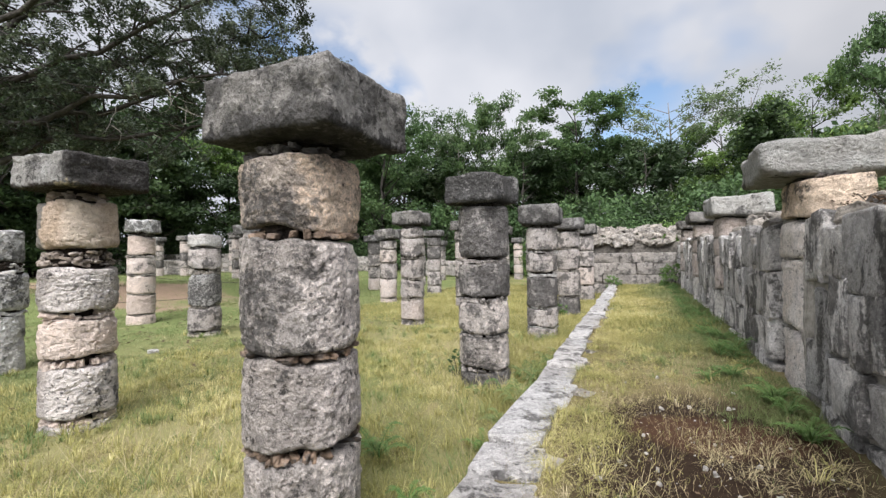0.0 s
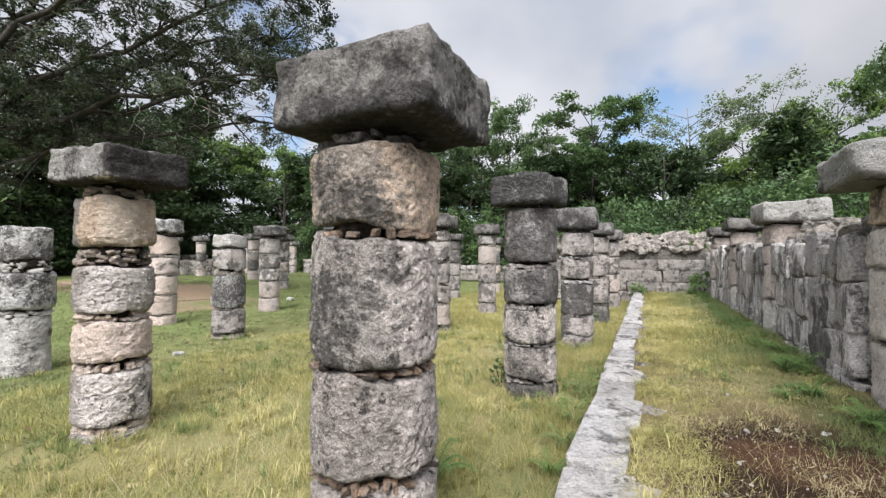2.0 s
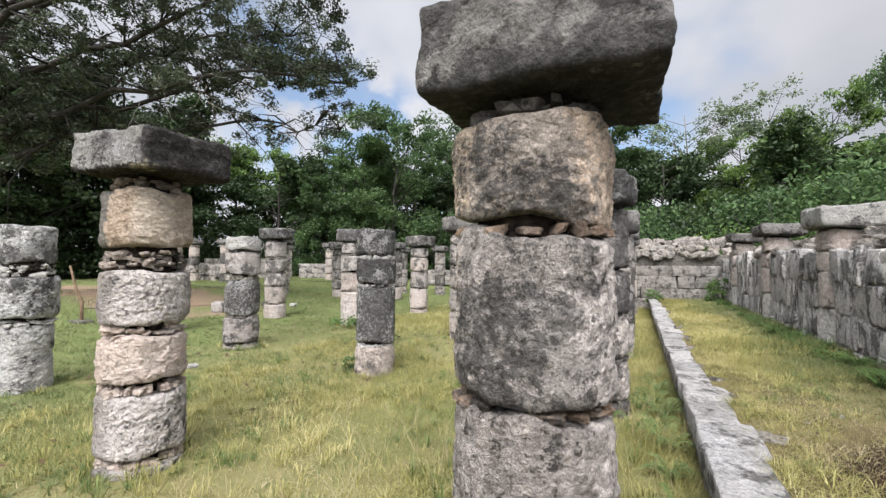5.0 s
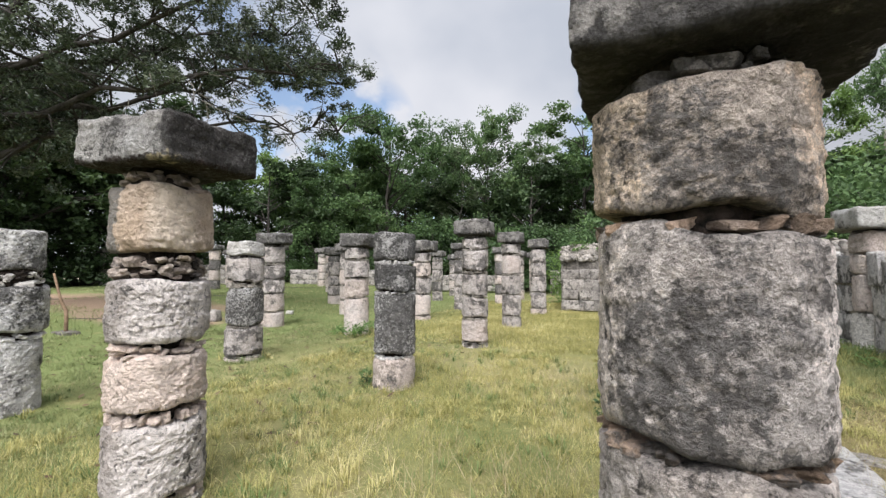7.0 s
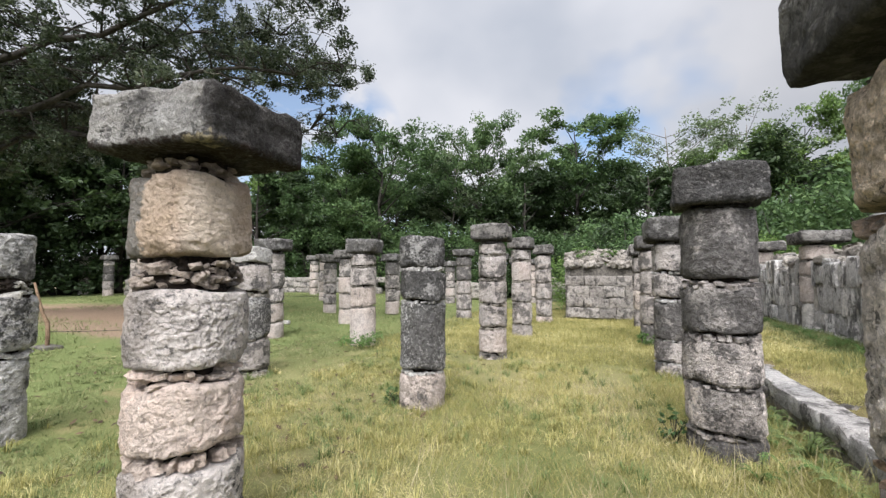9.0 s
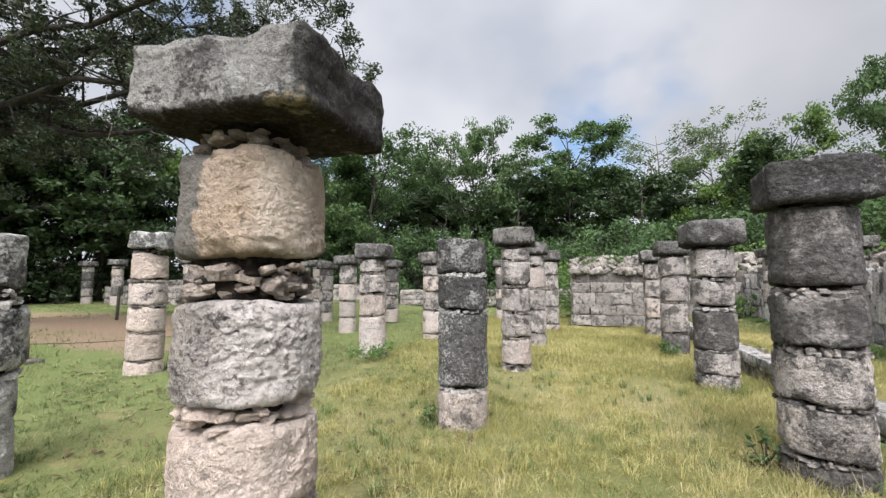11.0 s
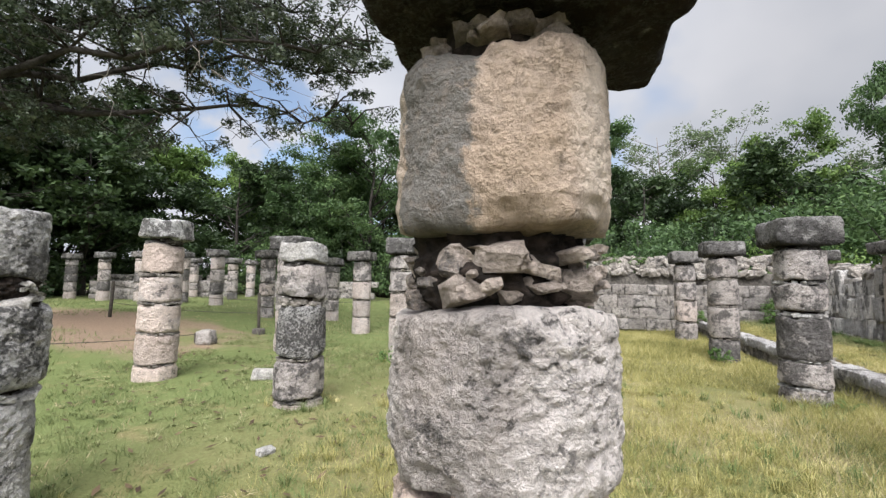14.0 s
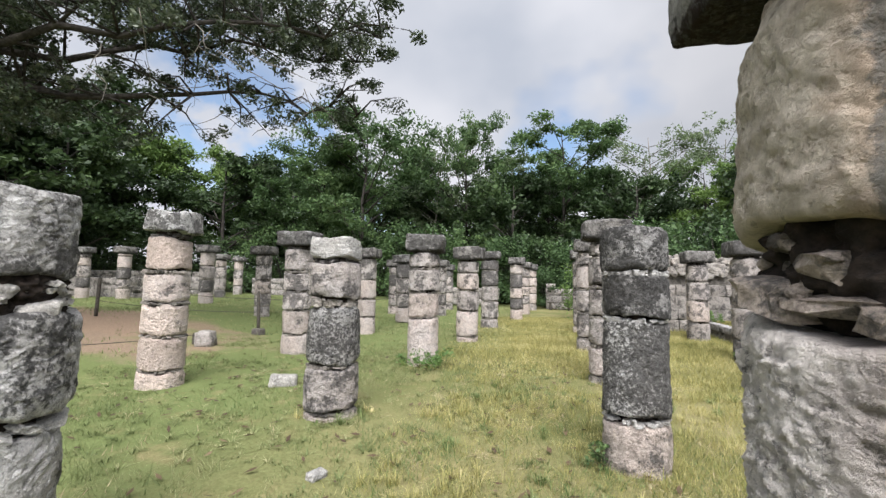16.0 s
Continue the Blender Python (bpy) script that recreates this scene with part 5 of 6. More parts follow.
# ---- the great tree whose boughs hang over the hall ----
def overhanging_tree():
    rg = random.Random(21)
    t = new("overhanging_tree")
    base = Vector((-19.5, 4.2, height(-19.5, 4.2)))
    t.matrix_basis = pose(*base)
    boughs = [
        [(0, 0, 3.2), (2.2, 1.9, 5.0), (5.0, 3.6, 6.3), (7.6, 5.2, 6.9), (9.9, 6.4, 6.9)],
        [(0, 0, 3.6), (1.6, 2.6, 5.6), (3.6, 5.4, 7.0), (5.8, 7.6, 8.0), (7.6, 9.4, 8.2)],
        [(0, 0, 3.9), (2.6, 1.6, 6.2), (5.6, 3.2, 8.0), (8.4, 4.8, 9.2), (10.6, 6.2, 9.6)],
        [(0, 0, 3.0), (1.8, 2.2, 4.6), (4.2, 4.6, 5.4), (6.4, 6.6, 5.9), (8.2, 8.2, 5.9)],
        [(0, 0, 4.2), (2.0, 1.4, 7.0), (4.4, 2.6, 9.6), (6.6, 4.2, 11.4), (8.6, 5.6, 12.4)],
        [(0, 0, 4.0), (1.0, 2.6, 6.6), (2.2, 5.6, 8.6), (3.4, 8.6, 9.8), (4.6, 11.0, 10.2)],
        [(0, 0, 4.0), (2.8, 0.6, 6.4), (5.6, 1.4, 8.2), (8.0, 2.6, 9.6), (10.0, 3.8, 10.6)],
        [(0, 0, 3.4), (0.4, 1.6, 4.6), (0.8, 3.2, 5.4), (1.0, 4.4, 5.9), (1.3, 5.4, 6.2)],
        [(0, 0, 4.0), (1.4, 2.2, 6.4), (3.0, 4.6, 8.2), (4.6, 6.4, 9.2), (6.4, 7.6, 9.6)],
        [(0, 0, 4.2), (1.0, 1.2, 7.0), (2.4, 2.0, 9.4), (4.0, 3.0, 10.8), (5.6, 3.6, 11.4)],
        [(0, 0, 4.2), (0.2, 1.6, 7.4), (1.0, 3.0, 9.8), (2.0, 4.4, 11.4), (3.4, 5.6, 12.4)],
    ]
    trunk = [tube_arrays([(0, 0, -0.2), (0.1, 0.05, 1.2), (-0.05, 0.1, 2.6), (0.05, 0, 4.4)], [0.62, 0.46, 0.42, 0.30], 14)]
    part("trunk", mesh_of("trunk", *trunk[0]), M_BARK, t)
    cen, rad = [], []
    for b, thick in zip(boughs, (0.7, 0.85, 0.85, 0.32, 0.5, 0.8, 0.8, 0.6, 1.0, 0.5, 0.5)):
        arr = []
        pts = [Vector(p) + Vector((rg.uniform(-0.2, 0.2), rg.uniform(-0.2, 0.2), rg.uniform(-0.1, 0.1))) * (k > 0) for k, p in enumerate(b)]
        fine = []
        for k in range(len(pts) - 1):
            for s in range(4):
                fine.append(pts[k].lerp(pts[k + 1], s / 4) + Vector((rg.uniform(-0.16, 0.16), rg.uniform(-0.16, 0.16), rg.uniform(-0.20, 0.20))))
        fine.append(pts[-1])
        n = len(fine)
        arr.append(tube_arrays(fine, [0.115 * (1 - k / n) ** 1.2 + 0.012 for k in range(n)], 8))
        for k in range(3, n):
            for m in range(3 if k < n - 3 else 4):
                d = Vector((rg.uniform(-1, 1), rg.uniform(-1, 1), rg.uniform(-0.55, 0.75)))
                d = d.normalized() * rg.uniform(0.8, 2.1) * (1.15 - 0.45 * k / n)
                p0 = fine[k]
                p2 = p0 + d
                p1 = p0.lerp(p2, 0.5) + Vector((rg.uniform(-0.2, 0.2), rg.uniform(-0.2, 0.2), rg.uniform(-0.05, 0.25)))
                arr.append(tube_arrays([p0, p1, p2], [0.035, 0.022, 0.007], 5))
                for s in range(4):
                    q = p1.lerp(p2, 0.35 * s)
                    tw = q + Vector((rg.uniform(-1, 1), rg.uniform(-1, 1), rg.uniform(-0.8, 0.5))) * 0.55
                    arr.append(tube_arrays([q, q.lerp(tw, 0.5) + Vector((0, 0, 0.05)), tw], [0.012, 0.009, 0.004], 3))
                    if rg.random() < 0.94 * thick:
                        cen.append(tw)
                        rad.append(rg.uniform(0.16, 0.36) * (1.2 if thick > 0.82 else 1))
        v, f = join_arrays(arr)
        part("bough", mesh_of("bough", v, f), M_BARK, t)
    lv, n = leaves_of(cen, rad, 106, 0.102, 21, droop=0.45, flat=0.8, up=0.7)
    tagged(part("crown", quads_mesh("crown", lv, n), M_OAK, t), kind="stuff")
    # bare hanging twigs
    arr = []
    for k in range(26):
        p = Vector((rg.uniform(4.5, 8.2), rg.uniform(3.0, 6.5), rg.uniform(5.0, 6.6)))
        q = [p]
        d = Vector((rg.uniform(-0.5, 0.8), rg.uniform(-0.5, 0.8), -0.6))
        for m in range(5):
            d += Vector((rg.uniform(-0.5, 0.5), rg.uniform(-0.5, 0.5), rg.uniform(-0.3, 0.35)))
            q.append(q[-1] + d * 0.22)
        arr.append(tube_arrays(q, [0.012, 0.011, 0.009, 0.007, 0.005, 0.003], 4))
    v, f = join_arrays(arr)
    tagged(part("dry_branchwork", mesh_of("dry_branchwork", v, f), M_TWIG, t), kind="stuff")
    tagged(t, "great dark-leaved tree with boughs reaching over the columns", "tree")


overhanging_tree()


# ---- grass ----
COLS = [(o.location.x, o.location.y) for o in bpy.data.objects if o.name.startswith("stone_column")]


def blades(name, pts, zfun, hgt, wid, lean, material, seed, label):
    """Loose blades of grass at points."""
    g = np.random.default_rng(seed)
    n = len(pts)
    z = np.array([zfun(x, y) for x, y in pts])
    base = np.concatenate([pts, z[:, None] - 0.01], 1)
    a = g.uniform(0, 2 * np.pi, n)
    s = np.stack([np.cos(a), np.sin(a), np.zeros(n)], 1) * (wid * g.uniform(0.6, 1.3, n))[:, None]
    b = g.uniform(0, 2 * np.pi, n)
    k = lean * g.random(n) ** 0.45
    tip = base + np.stack([np.cos(b) * k, np.sin(b) * k, np.sqrt(np.maximum(0.05, 1 - k * k))], 1) * hgt[:, None]
    quad = np.stack([base - s, base + s, tip + s * 0.15, tip - s * 0.15], 1).reshape(-1, 3)
    return tagged(part(name, quads_mesh(name, quad, n), material), label, "grass", kind="stuff")


def strips_mesh(name, rows):
    """Bent blades: rows (n, 3, 2, 3) from root to tip."""
    n = len(rows)
    me = bpy.data.meshes.new(name)
    me.vertices.add(n * 6)
    me.vertices.foreach_set("co", np.asarray(rows, np.float32).ravel())
    me.loops.add(n * 8)
    me.loops.foreach_set("vertex_index", (np.arange(n, dtype=np.int32)[:, None] * 6 + np.array([0, 1, 3, 2, 2, 3, 5, 4], np.int32)).ravel())
    me.polygons.add(n * 2)
    me.polygons.foreach_set("loop_start", np.arange(0, n * 8, 4, dtype=np.int32))
    me.polygons.foreach_set("loop_total", np.full(n * 2, 4, dtype=np.int32))
    me.update(calc_edges=True)
    return me


def tussocks(name, centres, per, hgt, wid, spread, material, seed, label, zfun):
    """Tufts of arching blades that lean out from a common root."""
    g = np.random.default_rng(seed)
    m = len(centres)
    size = np.repeat(g.uniform(0.6, 1.35, m), per)
    c = np.repeat(centres, per, axis=0)
    n = len(c)
    a = g.uniform(0, 2 * np.pi, n)
    out = np.stack([np.cos(a), np.sin(a)], 1)
    c = c + out * (g.random(n) * spread * 0.35)[:, None]
    z = np.array([zfun(x, y) for x, y in c]) - 0.01
    h = hgt * size * g.uniform(0.45, 1.15, n)
    lean = g.random(n) ** 0.7 * spread * size
    root = np.concatenate([c, z[:, None]], 1)
    mid = root + np.concatenate([out * (lean * 0.38)[:, None], (h * 0.72)[:, None]], 1)
    tip = root + np.concatenate([out * (lean * 1.15)[:, None], (h * g.uniform(0.35, 1.0, n))[:, None]], 1)
    b = a + np.pi / 2 + g.uniform(-0.5, 0.5, n)
    s = np.stack([np.cos(b), np.sin(b), np.zeros(n)], 1) * (wid * g.uniform(0.6, 1.3, n))[:, None]
    rows = np.stack([np.stack([root - s, root + s], 1), np.stack([mid - 0.8 * s, mid + 0.8 * s], 1), np.stack([tip - 0.12 * s, tip + 0.12 * s], 1)], 1)
    return tagged(part(name, strips_mesh(name, rows), material), label, "grass", kind="stuff")


def scatter(g, n, x0, x1, y0, y1, keep):
    p = np.stack([g.uniform(x0, x1, n), g.uniform(y0, y1, n)], 1)
    for cx, cy in COLS:
        p = p[(p[:, 0] - cx) ** 2 + (p[:, 1] - cy) ** 2 > 0.075]
    return p[keep(p, g)]


def clump(p, f, seed):
    return fbm(np.concatenate([p * f, np.zeros((len(p), 1))], 1), seed, 3)


def soil_free(p):
    a = ((p[:, 0] + 19.5) / 7.0) ** 2 + ((p[:, 1] - 9.6) / 2.6) ** 2
    b = ((p[:, 0] + 14.2) / 2.2) ** 2 + ((p[:, 1] - 7.6) / 0.9) ** 2
    w = 1.3 * clump(p, 0.9, 8) + np.random.default_rng(9).uniform(-0.8, 0.9, len(p))
    return (a + w > 1) & (b + w > 1)


g = np.random.default_rng(3)
# tall dry grass between the first rows
p = scatter(g, 250000, -7.2, -0.98, -3.5, 8.5, lambda p, g: (g.random(len(p)) < np.clip((p[:, 1] + 3.5) / 4.5, 0, 1)) & (g.random(len(p)) < np.clip((p[:, 0] + 7.6) / 2.2, 0, 1)) & (clump(p, 1.1, 5) + 0.9 > g.random(len(p)) * 1.3))
near = np.exp(-((p[:, 0] + 1.0) / 1.2) ** 2)
tuft = 0.35 + 1.0 * (clump(p, 5.5, 91) + 0.5).clip(0, 1.6)
h = (0.035 + 0.045 * (clump(p, 0.9, 6) + 0.8).clip(0, 2) + 0.08 * near) * tuft * g.uniform(0.5, 1.4, len(p))
blades("dry_grass", p, ground_z, h, 0.0028, 0.85, M_GRASS, 31, "dry yellow-green grass between the columns")
p = scatter(g, 90000, -8.0, -0.98, 8.5, 20.0, lambda p, g: (g.random(len(p)) < np.clip((p[:, 0] + 8.6) / 2.2, 0, 1)) & ~((p[:, 1] > 16.3) & (p[:, 0] > -4.2)))
h = (0.07 + 0.05 * (clump(p, 0.7, 6) + 0.8).clip(0, 2)) * g.uniform(0.5, 1.3, len(p))
blades("dry_grass", p, ground_z, h, 0.006, 0.8, M_GRASS, 32, "tall yellow grass between the far columns")
# short lawn to the side of the path
p = scatter(g, 220000, -13.5, -5.2, -2.0, 11.0, lambda p, g: (g.random(len(p)) < np.clip((p[:, 1] + 2.0) / 3.5, 0, 1)) & (g.random(len(p)) < np.clip((-p[:, 0] - 4.6) / 2.4, 0, 1)) & soil_free(p) & (clump(p, 1.3, 15) + 1.0 > g.random(len(p)) * 1.4))
h = (0.03 + 0.03 * (clump(p, 0.9, 16) + 0.6).clip(0, 2)) * (0.3 + 1.1 * (clump(p, 5.0, 92) + 0.5).clip(0, 1.6)) * g.uniform(0.5, 1.5, len(p))
blades("lawn", p, ground_z, h, 0.0034, 0.9, M_LAWN, 33, "short green lawn with dry patches")
# coarser tufts that mottle the lawn
p = scatter(g, 24000, -13.5, -4.4, 1.0, 11.0, lambda p, g: soil_free(p) & (clump(p, 1.2, 19) + g.uniform(-0.4, 0.4, len(p)) > 0.25))
blades("lawn_tufts", p, ground_z, g.uniform(0.03, 0.10, len(p)), 0.006, 0.95, M_TUFT, 41, "dark green tufts in the lawn")
p = scatter(g, 14000, -12.5, -3.0, 1.0, 10.0, lambda p, g: soil_free(p) & (clump(p, 0.9, 23) + g.uniform(-0.4, 0.4, len(p)) > 0.35))
blades("dead_grass", p, ground_z, g.uniform(0.03, 0.09, len(p)), 0.005, 0.97, M_STRAW, 42, "matted dead grass in the lawn")
p = scatter(g, 65000, -30, -7.0, 3.0, 26.0, lambda p, g: ((p[:, 0] < -13.3) | (p[:, 1] > 10.8)) & soil_free(p))
h = (0.05 + 0.04 * (clump(p, 0.6, 16) + 0.6).clip(0, 2)) * g.uniform(0.5, 1.5, len(p))
blades("lawn", p, ground_z, h, 0.010, 0.85, M_LAWN, 34, "green lawn towards the forest edge")


# grass on the terrace, thin over the bare soil
def terrace_keep(p, g):
    bare = ((p[:, 0] - 0.40) / 0.88) ** 2 + ((p[:, 1] - 2.9) / 1.5) ** 2 + 0.7 * clump(p, 2.2, 44)
    return (g.random(len(p)) < np.clip((bare - 0.45) / 0.7, 0.06, 1)) & (p[:, 0] > -0.62 + 0.12 * clump(p, 2.5, 45))


p = scatter(g, 130000, -0.7, 1.2, -1.0, 7.0, terrace_keep)
h = (0.035 + 0.045 * (clump(p, 1.1, 46) + 0.7).clip(0, 2)) * g.uniform(0.4, 1.4, len(p))
lush = p[:, 0] + 0.5 * clump(p, 1.0, 49) + g.uniform(-0.35, 0.35, len(p)) > 0.38
blades("terrace_grass", p[~lush], terrace_z, h[~lush] * 0.8, 0.0018, 0.92, M_GRASS, 35, "dry grass on the raised strip")
blades("terrace_grass", p[lush], terrace_z, h[lush] * 1.2, 0.0022, 0.9, M_LAWN, 36, "green grass at the foot of the wall")
p = scatter(g, 45000, -0.7, 1.2, 7.0, 16.4, terrace_keep)
h = (0.05 + 0.05 * (clump(p, 0.9, 46) + 0.7).clip(0, 2)) * g.uniform(0.5, 1.4, len(p))
lush = p[:, 0] + 0.5 * clump(p, 0.8, 49) + g.uniform(-0.35, 0.35, len(p)) > 0.55
blades("terrace_grass", p[~lush], terrace_z, h[~lush], 0.006, 0.8, M_GRASS, 37, "yellow grass on the raised strip")
blades("terrace_grass", p[lush], terrace_z, h[lush] * 1.2, 0.006, 0.8, M_LAWN, 38, "green grass at the foot of the wall")
# long straw wisps
p = scatter(g, 3600, -0.75, 1.0, 0.8, 8.0, lambda p, g: clump(p, 1.4, 47) > 0.0)
blades("straw", p, terrace_z, g.uniform(0.05, 0.20, len(p)), 0.0011, 0.94, M_STRAW, 39, "long dry straw wisps over the soil")
p = scatter(g, 2600, -4.2, -1.0, 1.2, 7.0, lambda p, g: clump(p, 1.2, 48) > 0.05)
blades("straw", p, ground_z, g.uniform(0.15, 0.40, len(p)), 0.0022, 0.8, M_STRAW, 40, "long dry straw wisps among the grass")


# bent, matted stems and darker tufts in the near grass
p = scatter(g, 30000, -7.0, -1.0, 0.2, 6.5, lambda p, g: clump(p, 1.6, 51) + g.uniform(-0.5, 0.5, len(p)) > -0.1)
blades("matted_grass", p, ground_z, g.uniform(0.06, 0.18, len(p)), 0.0021, 0.985, M_GRASS, 43, "bent matted stems in the dry grass")
p = scatter(g, 24000, -7.0, -1.0, 0.2, 6.5, lambda p, g: clump(p, 2.0, 53) + g.uniform(-0.4, 0.4, len(p)) > 0.12)
blades("green_tufts", p, ground_z, g.uniform(0.04, 0.12, len(p)), 0.0036, 0.9, M_TUFT, 44, "dark green tufts in the dry grass")


# tufts of arching blades
p = scatter(g, 1500, -7.0, -1.0, 0.6, 8.0, lambda p, g: clump(p, 1.3, 71) + g.uniform(-0.4, 0.4, len(p)) > -0.1)
tussocks("grass_tufts", p, 22, 0.13, 0.0026, 0.13, M_GRASS, 72, "arching tufts of dry yellow grass", ground_z)
p = scatter(g, 700, -7.0, -1.0, 0.6, 8.0, lambda p, g: clump(p, 1.1, 73) + g.uniform(-0.4, 0.4, len(p)) > 0.05)
tussocks("green_grass_tufts", p, 20, 0.12, 0.0030, 0.12, M_TUFT, 74, "arching tufts of green grass", ground_z)
p = scatter(g, 2200, -13.5, -4.6, 1.2, 10.5, lambda p, g: soil_free(p) & (clump(p, 1.5, 75) + g.uniform(-0.4, 0.4, len(p)) > -0.05))
tussocks("lawn_clumps", p, 16, 0.055, 0.0042, 0.11, M_LAWN, 76, "low trodden clumps in the lawn", ground_z)
p = scatter(g, 900, -13.0, -3.6, 1.2, 10.0, lambda p, g: soil_free(p) & (clump(p, 1.2, 77) + g.uniform(-0.3, 0.3, len(p)) > 0.15))
tussocks("straw_clumps", p, 14, 0.035, 0.0040, 0.14, M_STRAW, 78, "flattened clumps of dead grass", ground_z)
p = scatter(g, 900, -0.66, 1.05, 0.9, 10.0, lambda p, g: terrace_keep(p, g) & (clump(p, 1.7, 79) + g.uniform(-0.5, 0.5, len(p)) > -0.05))
tussocks("strip_tufts", p, 22, 0.085, 0.0021, 0.14, M_GRASS, 80, "tufts of dry straw on the raised strip", terrace_z)
p = scatter(g, 420, -0.66, 1.05, 0.9, 10.0, lambda p, g: terrace_keep(p, g) & (clump(p, 1.5, 81) + g.uniform(-0.5, 0.5, len(p)) > 0.0))
tussocks("strip_green_tufts", p, 20, 0.075, 0.0024, 0.11, M_TUFT, 82, "tufts of green grass on the raised strip", terrace_z)
p = scatter(g, 130, -0.4, 1.05, 1.6, 4.4, lambda p, g: clump(p, 2.0, 83) > -0.2)
tussocks("soil_tufts", p, 18, 0.06, 0.0017, 0.15, M_STRAW, 84, "sparse pale tufts on the bare soil", terrace_z)
p = scatter(g, 5200, -0.62, 1.05, 1.2, 5.2, lambda p, g: clump(p, 2.4, 85) + g.uniform(-0.5, 0.5, len(p)) > 0.0)
blades("lying_straw", p, terrace_z, g.uniform(0.04, 0.15, len(p)), 0.0015, 0.998, M_STRAW, 86, "pale straws lying on the soil")
p = scatter(g, 420, -0.62, -0.02, 1.2, 5.0, lambda p, g: (g.random(len(p)) < np.clip(0.9 - 1.3 * (p[:, 0] + 0.6), 0.1, 1)) & (clump(p, 2.2, 90) > -0.25))
tussocks("kerb_tufts", p, 20, 0.075, 0.0017, 0.15, M_GRASS, 91, "straggling dry tufts along the kerb", terrace_z)
# longer grass left standing round the columns' feet
ring = []
for cx, cy in COLS:
    if -9.5 < cx < -1 and cy < 9.5:
        for k in range(13):
            a, rr = g.uniform(0, 6.283), g.uniform(0.32, 0.46)
            ring.append((cx + rr * math.cos(a), cy + rr * math.sin(a)))
ring = np.array(ring)
tussocks("foot_grass", ring[::2], 18, 0.13, 0.0028, 0.11, M_GRASS, 87, "longer dry grass round the feet of columns", ground_z)
tussocks("foot_grass", ring[1::2], 16, 0.11, 0.0032, 0.11, M_TUFT, 88, "longer green grass round the feet of columns", ground_z)


# fallen leaves and crumbs of stone
def litter(name, n, x0, x1, y0, y1, zfun, size, material, seed, label, cat):
    g = np.random.default_rng(seed)
    c = np.stack([g.uniform(x0, x1, n), g.uniform(y0, y1, n)], 1)
    z = np.array([zfun(x, y) for x, y in c])
    c = np.concatenate([c, z[:, None] + 0.035], 1)
    a = g.uniform(0, 6.283, n)
    u = np.stack([np.cos(a), np.sin(a), g.uniform(-0.4, 0.4, n)], 1) * (size * g.uniform(0.5, 1.3, n))[:, None]
    s = np.stack([-np.sin(a), np.cos(a), g.uniform(-0.5, 0.5, n)], 1) * (size * g.uniform(0.25, 0.5, n))[:, None]
    quad = np.stack([c - u, c + s, c + u, c - s], 1).reshape(-1, 3)
    return tagged(part(name, quads_mesh(name, quad, n), material), label, cat, kind="stuff")


litter("fallen_leaves", 650, -12.5, -4.6, 1.6, 9.5, ground_z, 0.05, M_DEAD, 61, "brown fallen leaves on the lawn", "leaves")
litter("fallen_leaves", 260, -0.6, 1.1, 0.8, 5.0, terrace_z, 0.022, M_DEAD, 62, "brown leaf litter on bare soil", "leaves")
rg = random.Random(41)
arr = []
for k in range(190):
    x, y = rg.gauss(0.3, 0.5), rg.gauss(2.9, 0.9)
    if not (-0.6 < x < 1.05 and 0.5 < y < 5):
        continue
    s = rg.uniform(0.004, 0.012) * (2.8 if rg.random() < 0.12 else 1)
    me = PEBBLES[rg.randrange(10)]
    m = pose(x, y, terrace_z(x, y) + s * 0.2, rg.uniform(0, 90), 0, rg.uniform(0, 360)) @ Matrix.Diagonal((s, s * 1.2, s * 0.7, 1))
    arr.append((np.array([tuple(m @ w.co) for w in me.vertices]), [list(q.vertices) for q in me.polygons]))
v, f = join_arrays(arr)
tagged(part("gravel", mesh_of("gravel", v, f), M_WHITE), "small pale pebbles scattered on dark soil", "gravel", kind="stuff")


# ---- ferns, weeds and small bushes ----
def fern(x, y, z, r, seed, label="green fern at the foot of the wall", mat=None, fronds=11):
    """Arching fronds with paired leaflets."""
    rg = random.Random(seed)
    quads, arr = [], []
    for k in range(fronds):
        a = 6.283 * k / fronds + rg.uniform(-0.3, 0.3)
        ln = r * rg.uniform(0.6, 1.1)
        up = rg.uniform(0.8, 1.7) * ln
        pts = [Vector((math.cos(a) * ln * s, math.sin(a) * ln * s, up * (1.5 * s - 1.15 * s * s))) for s in (0, 0.2, 0.4, 0.6, 0.8, 1.0)]
        arr.append(tube_arrays(pts, [0.006, 0.005, 0.004, 0.003, 0.002, 0.001], 3))
        for m in range(2, 24):
            s = m / 24
            q = pts[min(4, int(s * 5))].lerp(pts[min(5, int(s * 5) + 1)], s * 5 % 1)
            for side in (-1, 1):
                d = Vector((-math.sin(a) * side + 0.35 * math.cos(a), math.cos(a) * side + 0.35 * math.sin(a), rg.uniform(-0.3, 0.1))).normalized() * ln * 0.26 * (1 - 0.75 * s)
                w = Vector((math.cos(a), math.sin(a), 0.1)) * ln * 0.022
                quads += [q, q + d * 0.5 + w, q + d, q + d * 0.5 - w]
    ob = new("fern")
    ob.matrix_basis = pose(x, y, z)
    v, f = join_arrays(arr)
    tagged(part("woody_base", mesh_of("woody_base", v, f), mat or M_FERN, ob), kind="stuff")
    tagged(part("frond_foliage", quads_mesh("frond_foliage", np.array([tuple(q) for q in quads]), len(quads) // 4), mat or M_FERN, ob), kind="stuff")
    return tagged(ob, label, "fern", "ferns and weeds")


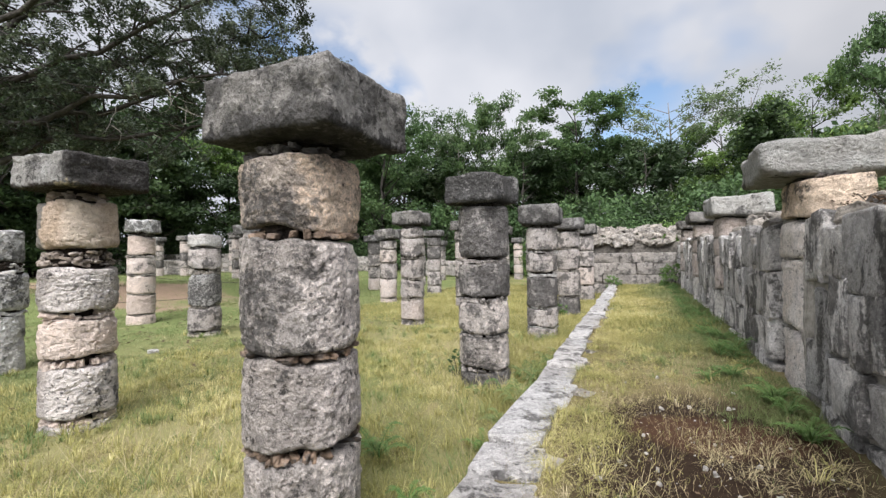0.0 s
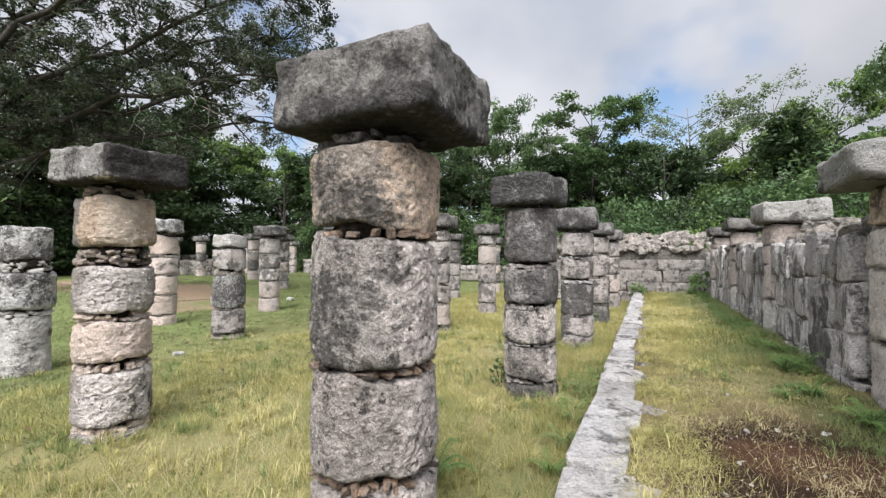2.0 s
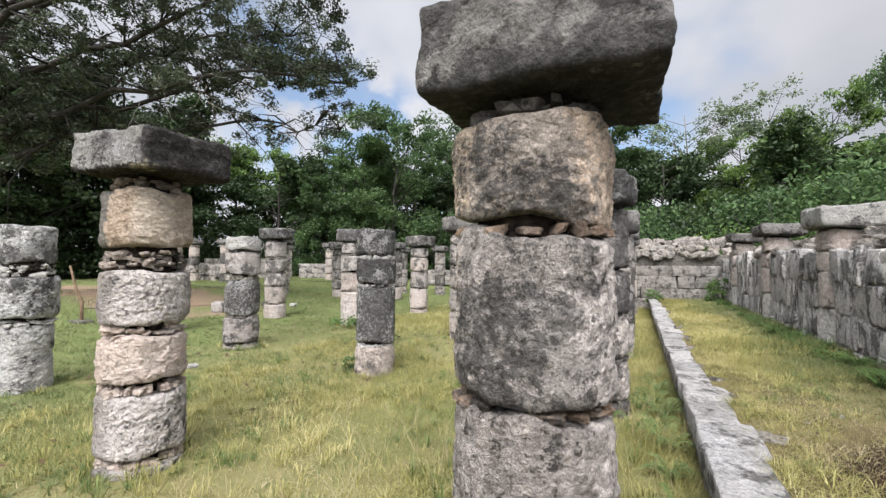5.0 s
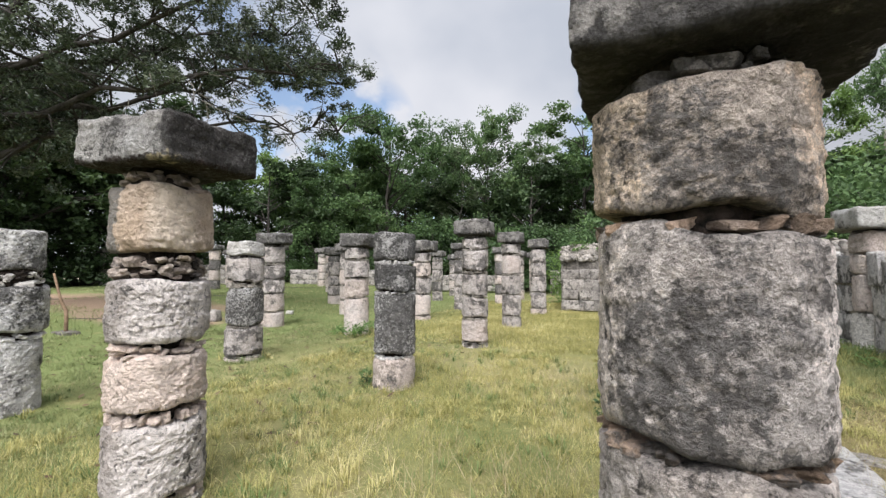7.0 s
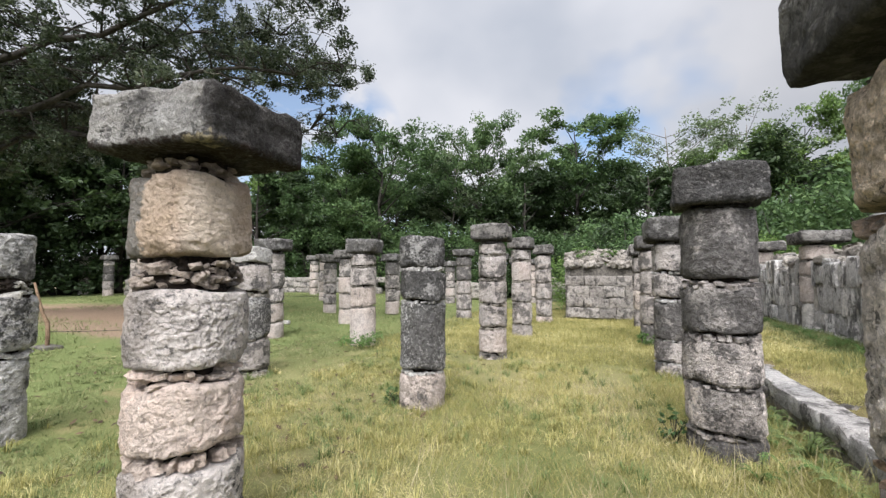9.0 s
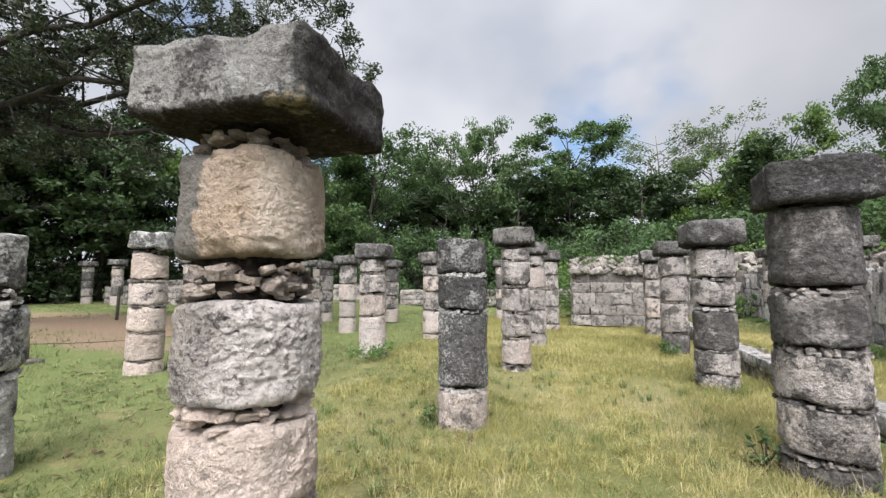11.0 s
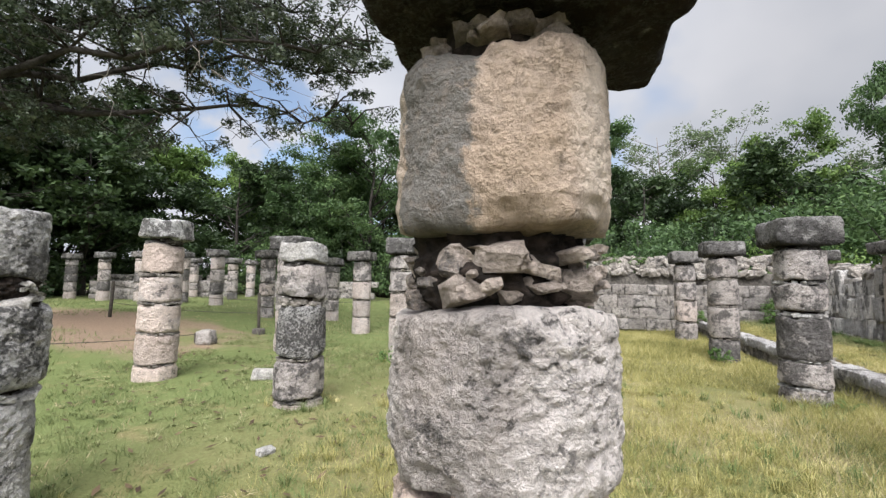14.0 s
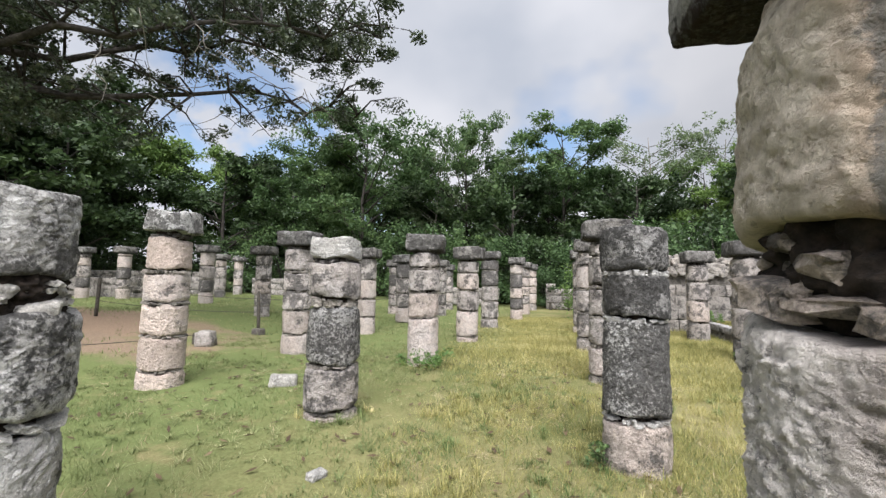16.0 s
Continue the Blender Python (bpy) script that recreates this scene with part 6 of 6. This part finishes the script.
def bush(x, y, z, h, w, seed, label, mat=None, per=22, size=0.05):
    ob = shrub("weed", h, w, seed, mat or M_FERN, label, 22, per, size)
    ob.matrix_basis = pose(x, y, z)
    return ob


rg = random.Random(58)
for k in range(64):
    y = 3.9 + 12.2 * (k / 63) + rg.uniform(-0.3, 0.3)
    x = 1.04 - rg.uniform(0.0, 0.30) - 0.22 * (abs(y - 4.88) < 0.45)
    fern(x, y, terrace_z(x, y), rg.uniform(0.11, 0.25), 200 + k)
for x, y, r, s in ((0.98, 3.45, 0.22, 301), (0.98, 5.9, 0.28, 302), (0.96, 6.6, 0.26, 303)):
    fern(x, y, terrace_z(x, y), r, s, "bright green fern at the foot of the wall", None, 14)
for x, y, s in ((-1.40, 4.55, 401), (-1.62, 4.42, 402), (-1.30, 5.1, 403), (-1.25, 2.0, 404), (-1.36, 2.35, 405), (-1.15, 3.2, 406), (-1.45, 7.6, 407)):
    fern(x, y, 0, 0.20, s, "feathery green weed beside a column", None, 7)
for x, y, r, s in ((-1.14, 3.7, 0.22, 411), (-1.12, 4.2, 0.30, 412), (-1.18, 4.6, 0.26, 413), (-1.10, 5.05, 0.34, 414), (-1.20, 5.4, 0.28, 415), (-1.12, 5.9, 0.30, 416), (-1.15, 6.6, 0.24, 417), (-1.34, 5.25, 0.26, 418)):
    fern(x, y, 0, r, s, "dark green weeds crowding the foot of the kerb", M_TUFT, 13)
fern(-1.88, 2.78, 0, 0.34, 419, "feathery blue-green weed behind a column", M_FERN, 9)
bush(-7.80, 8.62, 0.05, 0.32, 0.95, 501, "low green weed round a column's foot", None, 34, 0.06)
bush(-5.12, 5.22, 0, 0.24, 0.26, 502, "small green weed beside a column", M_LEAF_A, 9, 0.045)
bush(-2.12, 4.98, 0, 0.40, 0.22, 503, "small leafy sapling in the grass", M_LEAF_A, 4, 0.06)
bush(-1.85, 11.0, 0, 0.30, 0.45, 504, "dark green weed beside a column", None, 20, 0.06)
bush(-0.9, 15.9, 0.3, 0.5, 0.6, 505, "green weed at the foot of the end wall", None, 26, 0.07)
bush(1.0, 15.6, 0.4, 0.9, 0.9, 506, "green bush in the wall corner", None, 40, 0.08)
bush(-3.4, 16.9, 2.2, 0.45, 0.8, 507, "weeds growing on the end wall", None, 26, 0.07)
bush(-2.5, 16.9, 2.2, 0.30, 0.6, 508, "weeds growing on the end wall", None, 22, 0.06)
bush(1.62, 4.25, 1.84, 0.20, 0.5, 509, "dry weeds growing on the wall top", M_DEAD, 9, 0.035)
bush(1.5, 3.6, 1.82, 0.16, 0.4, 510, "dry weeds growing on the wall top", M_DEAD, 9, 0.035)


# ---- small things on the lawn ----
def loose_stone(x, y, z, sx, sy, sz, turn, seed, material, label, name="loose_stone"):
    me = block_mesh(name, sx / 2, sy / 2, sz / 2, 0.25 * min(sx, sy, sz), 6, seed, amp=0.012, freq=6, warp=0.02, chip=0.3)
    ob = part(name, me, material, at=pose(x, y, z + sz * 0.42, rg.uniform(-6, 6), rg.uniform(-6, 6), turn))
    return tagged(ob, label, "stone")


loose_stone(-9.30, 6.72, 0, 0.40, 0.22, 0.18, 35, 601, M_WHITE, "fallen whitish stone fragment on the lawn")
loose_stone(-13.0, 9.15, 0.0, 0.42, 0.36, 0.40, 20, 602, M_ASHLAR, "squat grey stone block beside the dirt path")
loose_stone(-7.35, 4.35, 0, 0.16, 0.10, 0.06, 70, 603, M_WHITE, "small pale stone in the grass")
loose_stone(-12.4, 11.6, 0, 0.24, 0.16, 0.12, 10, 604, M_WHITE, "small pale stone in the grass")
loose_stone(-15.6, 12.2, 0.08, 0.26, 0.2, 0.14, 40, 605, M_WHITE, "small pale stone in the grass")


def post(x, y, z, h, r, lean, label, foot=False):
    ob = new("barrier_post")
    ob.matrix_basis = pose(x, y, z, lean[0], lean[1], 0)
    v, f = tube_arrays([(0, 0, -0.1), (0.004, 0, h * 0.4), (-0.004, 0.004, h - 0.03), (0, 0, h)], [r * 1.05, r, r * 0.95, r * 0.7], 8)
    part("shaft", mesh_of("shaft", v, f), M_POST, ob)
    if foot:
        part("footing", block_mesh("footing", 0.14, 0.11, 0.10, 0.03, 4, 71, amp=0.012), M_CORE, ob, at=pose(0, 0, 0.06))
    return tagged(ob, label, "post", "posts of the rope barrier")


def rope(a, b, sag, r=0.008):
    a, b = Vector(a), Vector(b)
    pts = [a.lerp(b, k / 14) - Vector((0, 0, sag * 4 * (k / 14) * (1 - k / 14))) for k in range(15)]
    v, f = tube_arrays(pts, [r] * 15, 5)
    return tagged(part("barrier_rope", mesh_of("barrier_rope", v, f), M_ROPE), "thin dark rope slung between barrier posts", "rope")


post(-13.2, 11.15, 0.03, 1.15, 0.045, (0, -2), "dark wooden barrier post in a concrete foot", True)
post(-17.6, 10.15, 0.40, 1.08, 0.045, (2, 6), "leaning dark wooden barrier post")
stake = new("stake")
stake.matrix_basis = pose(-13.85, 6.0, 0.03)
v, f = tube_arrays([(0, 0, -0.1), (0.01, 0, 0.3), (-0.02, 0, 0.55), (-0.13, -0.05, 0.78), (-0.22, -0.09, 1.1), (-0.30, -0.13, 1.42)], [0.04, 0.038, 0.042, 0.032, 0.028, 0.022], 8)
part("shaft", mesh_of("shaft", v, f), M_STAKE, stake)
part("footing", block_mesh("footing", 0.26, 0.18, 0.05, 0.03, 4, 72, amp=0.012), M_CORE, stake, at=pose(0, 0, 0.03))
tagged(stake, "thin crooked brown stake beside the dirt path", "stake")
post(-13.35, 9.2, 0.0, 0.28, 0.05, (0, 0), "short dark stump beside a stone block")
rope((-13.2, 11.15, 0.62), (-17.55, 10.15, 0.85), 0.08)
rope((-13.2, 11.15, 0.98), (-17.5, 10.15, 1.36), 0.10)
rope((-13.2, 11.15, 0.98), (-10.4, 15.9, 1.0), 0.14)
rope((-13.85, 6.0, 0.40), (-13.35, 9.2, 0.24), 0.05)
rope((-14.0, 5.95, 0.85), (-18.5, 6.4, 0.95), 0.08)


def bench(x, y, z, turn):
    ob = new("bench")
    ob.matrix_basis = pose(x, y, z, 0, 0, turn)
    part("seat", block_mesh("seat", 0.65, 0.18, 0.03, 0.012, 4, 81, amp=0.003), M_POST, ob, at=pose(0, 0, 0.42))
    for sx in (-0.5, 0.5):
        part("leg", block_mesh("leg", 0.05, 0.15, 0.20, 0.012, 3, 82, amp=0.003), M_POST, ob, at=pose(sx, 0, 0.20))
    return tagged(ob, "low dark bench before a stub of wall", "bench")


bench(-5.2, 25.7, 0.0, -8)
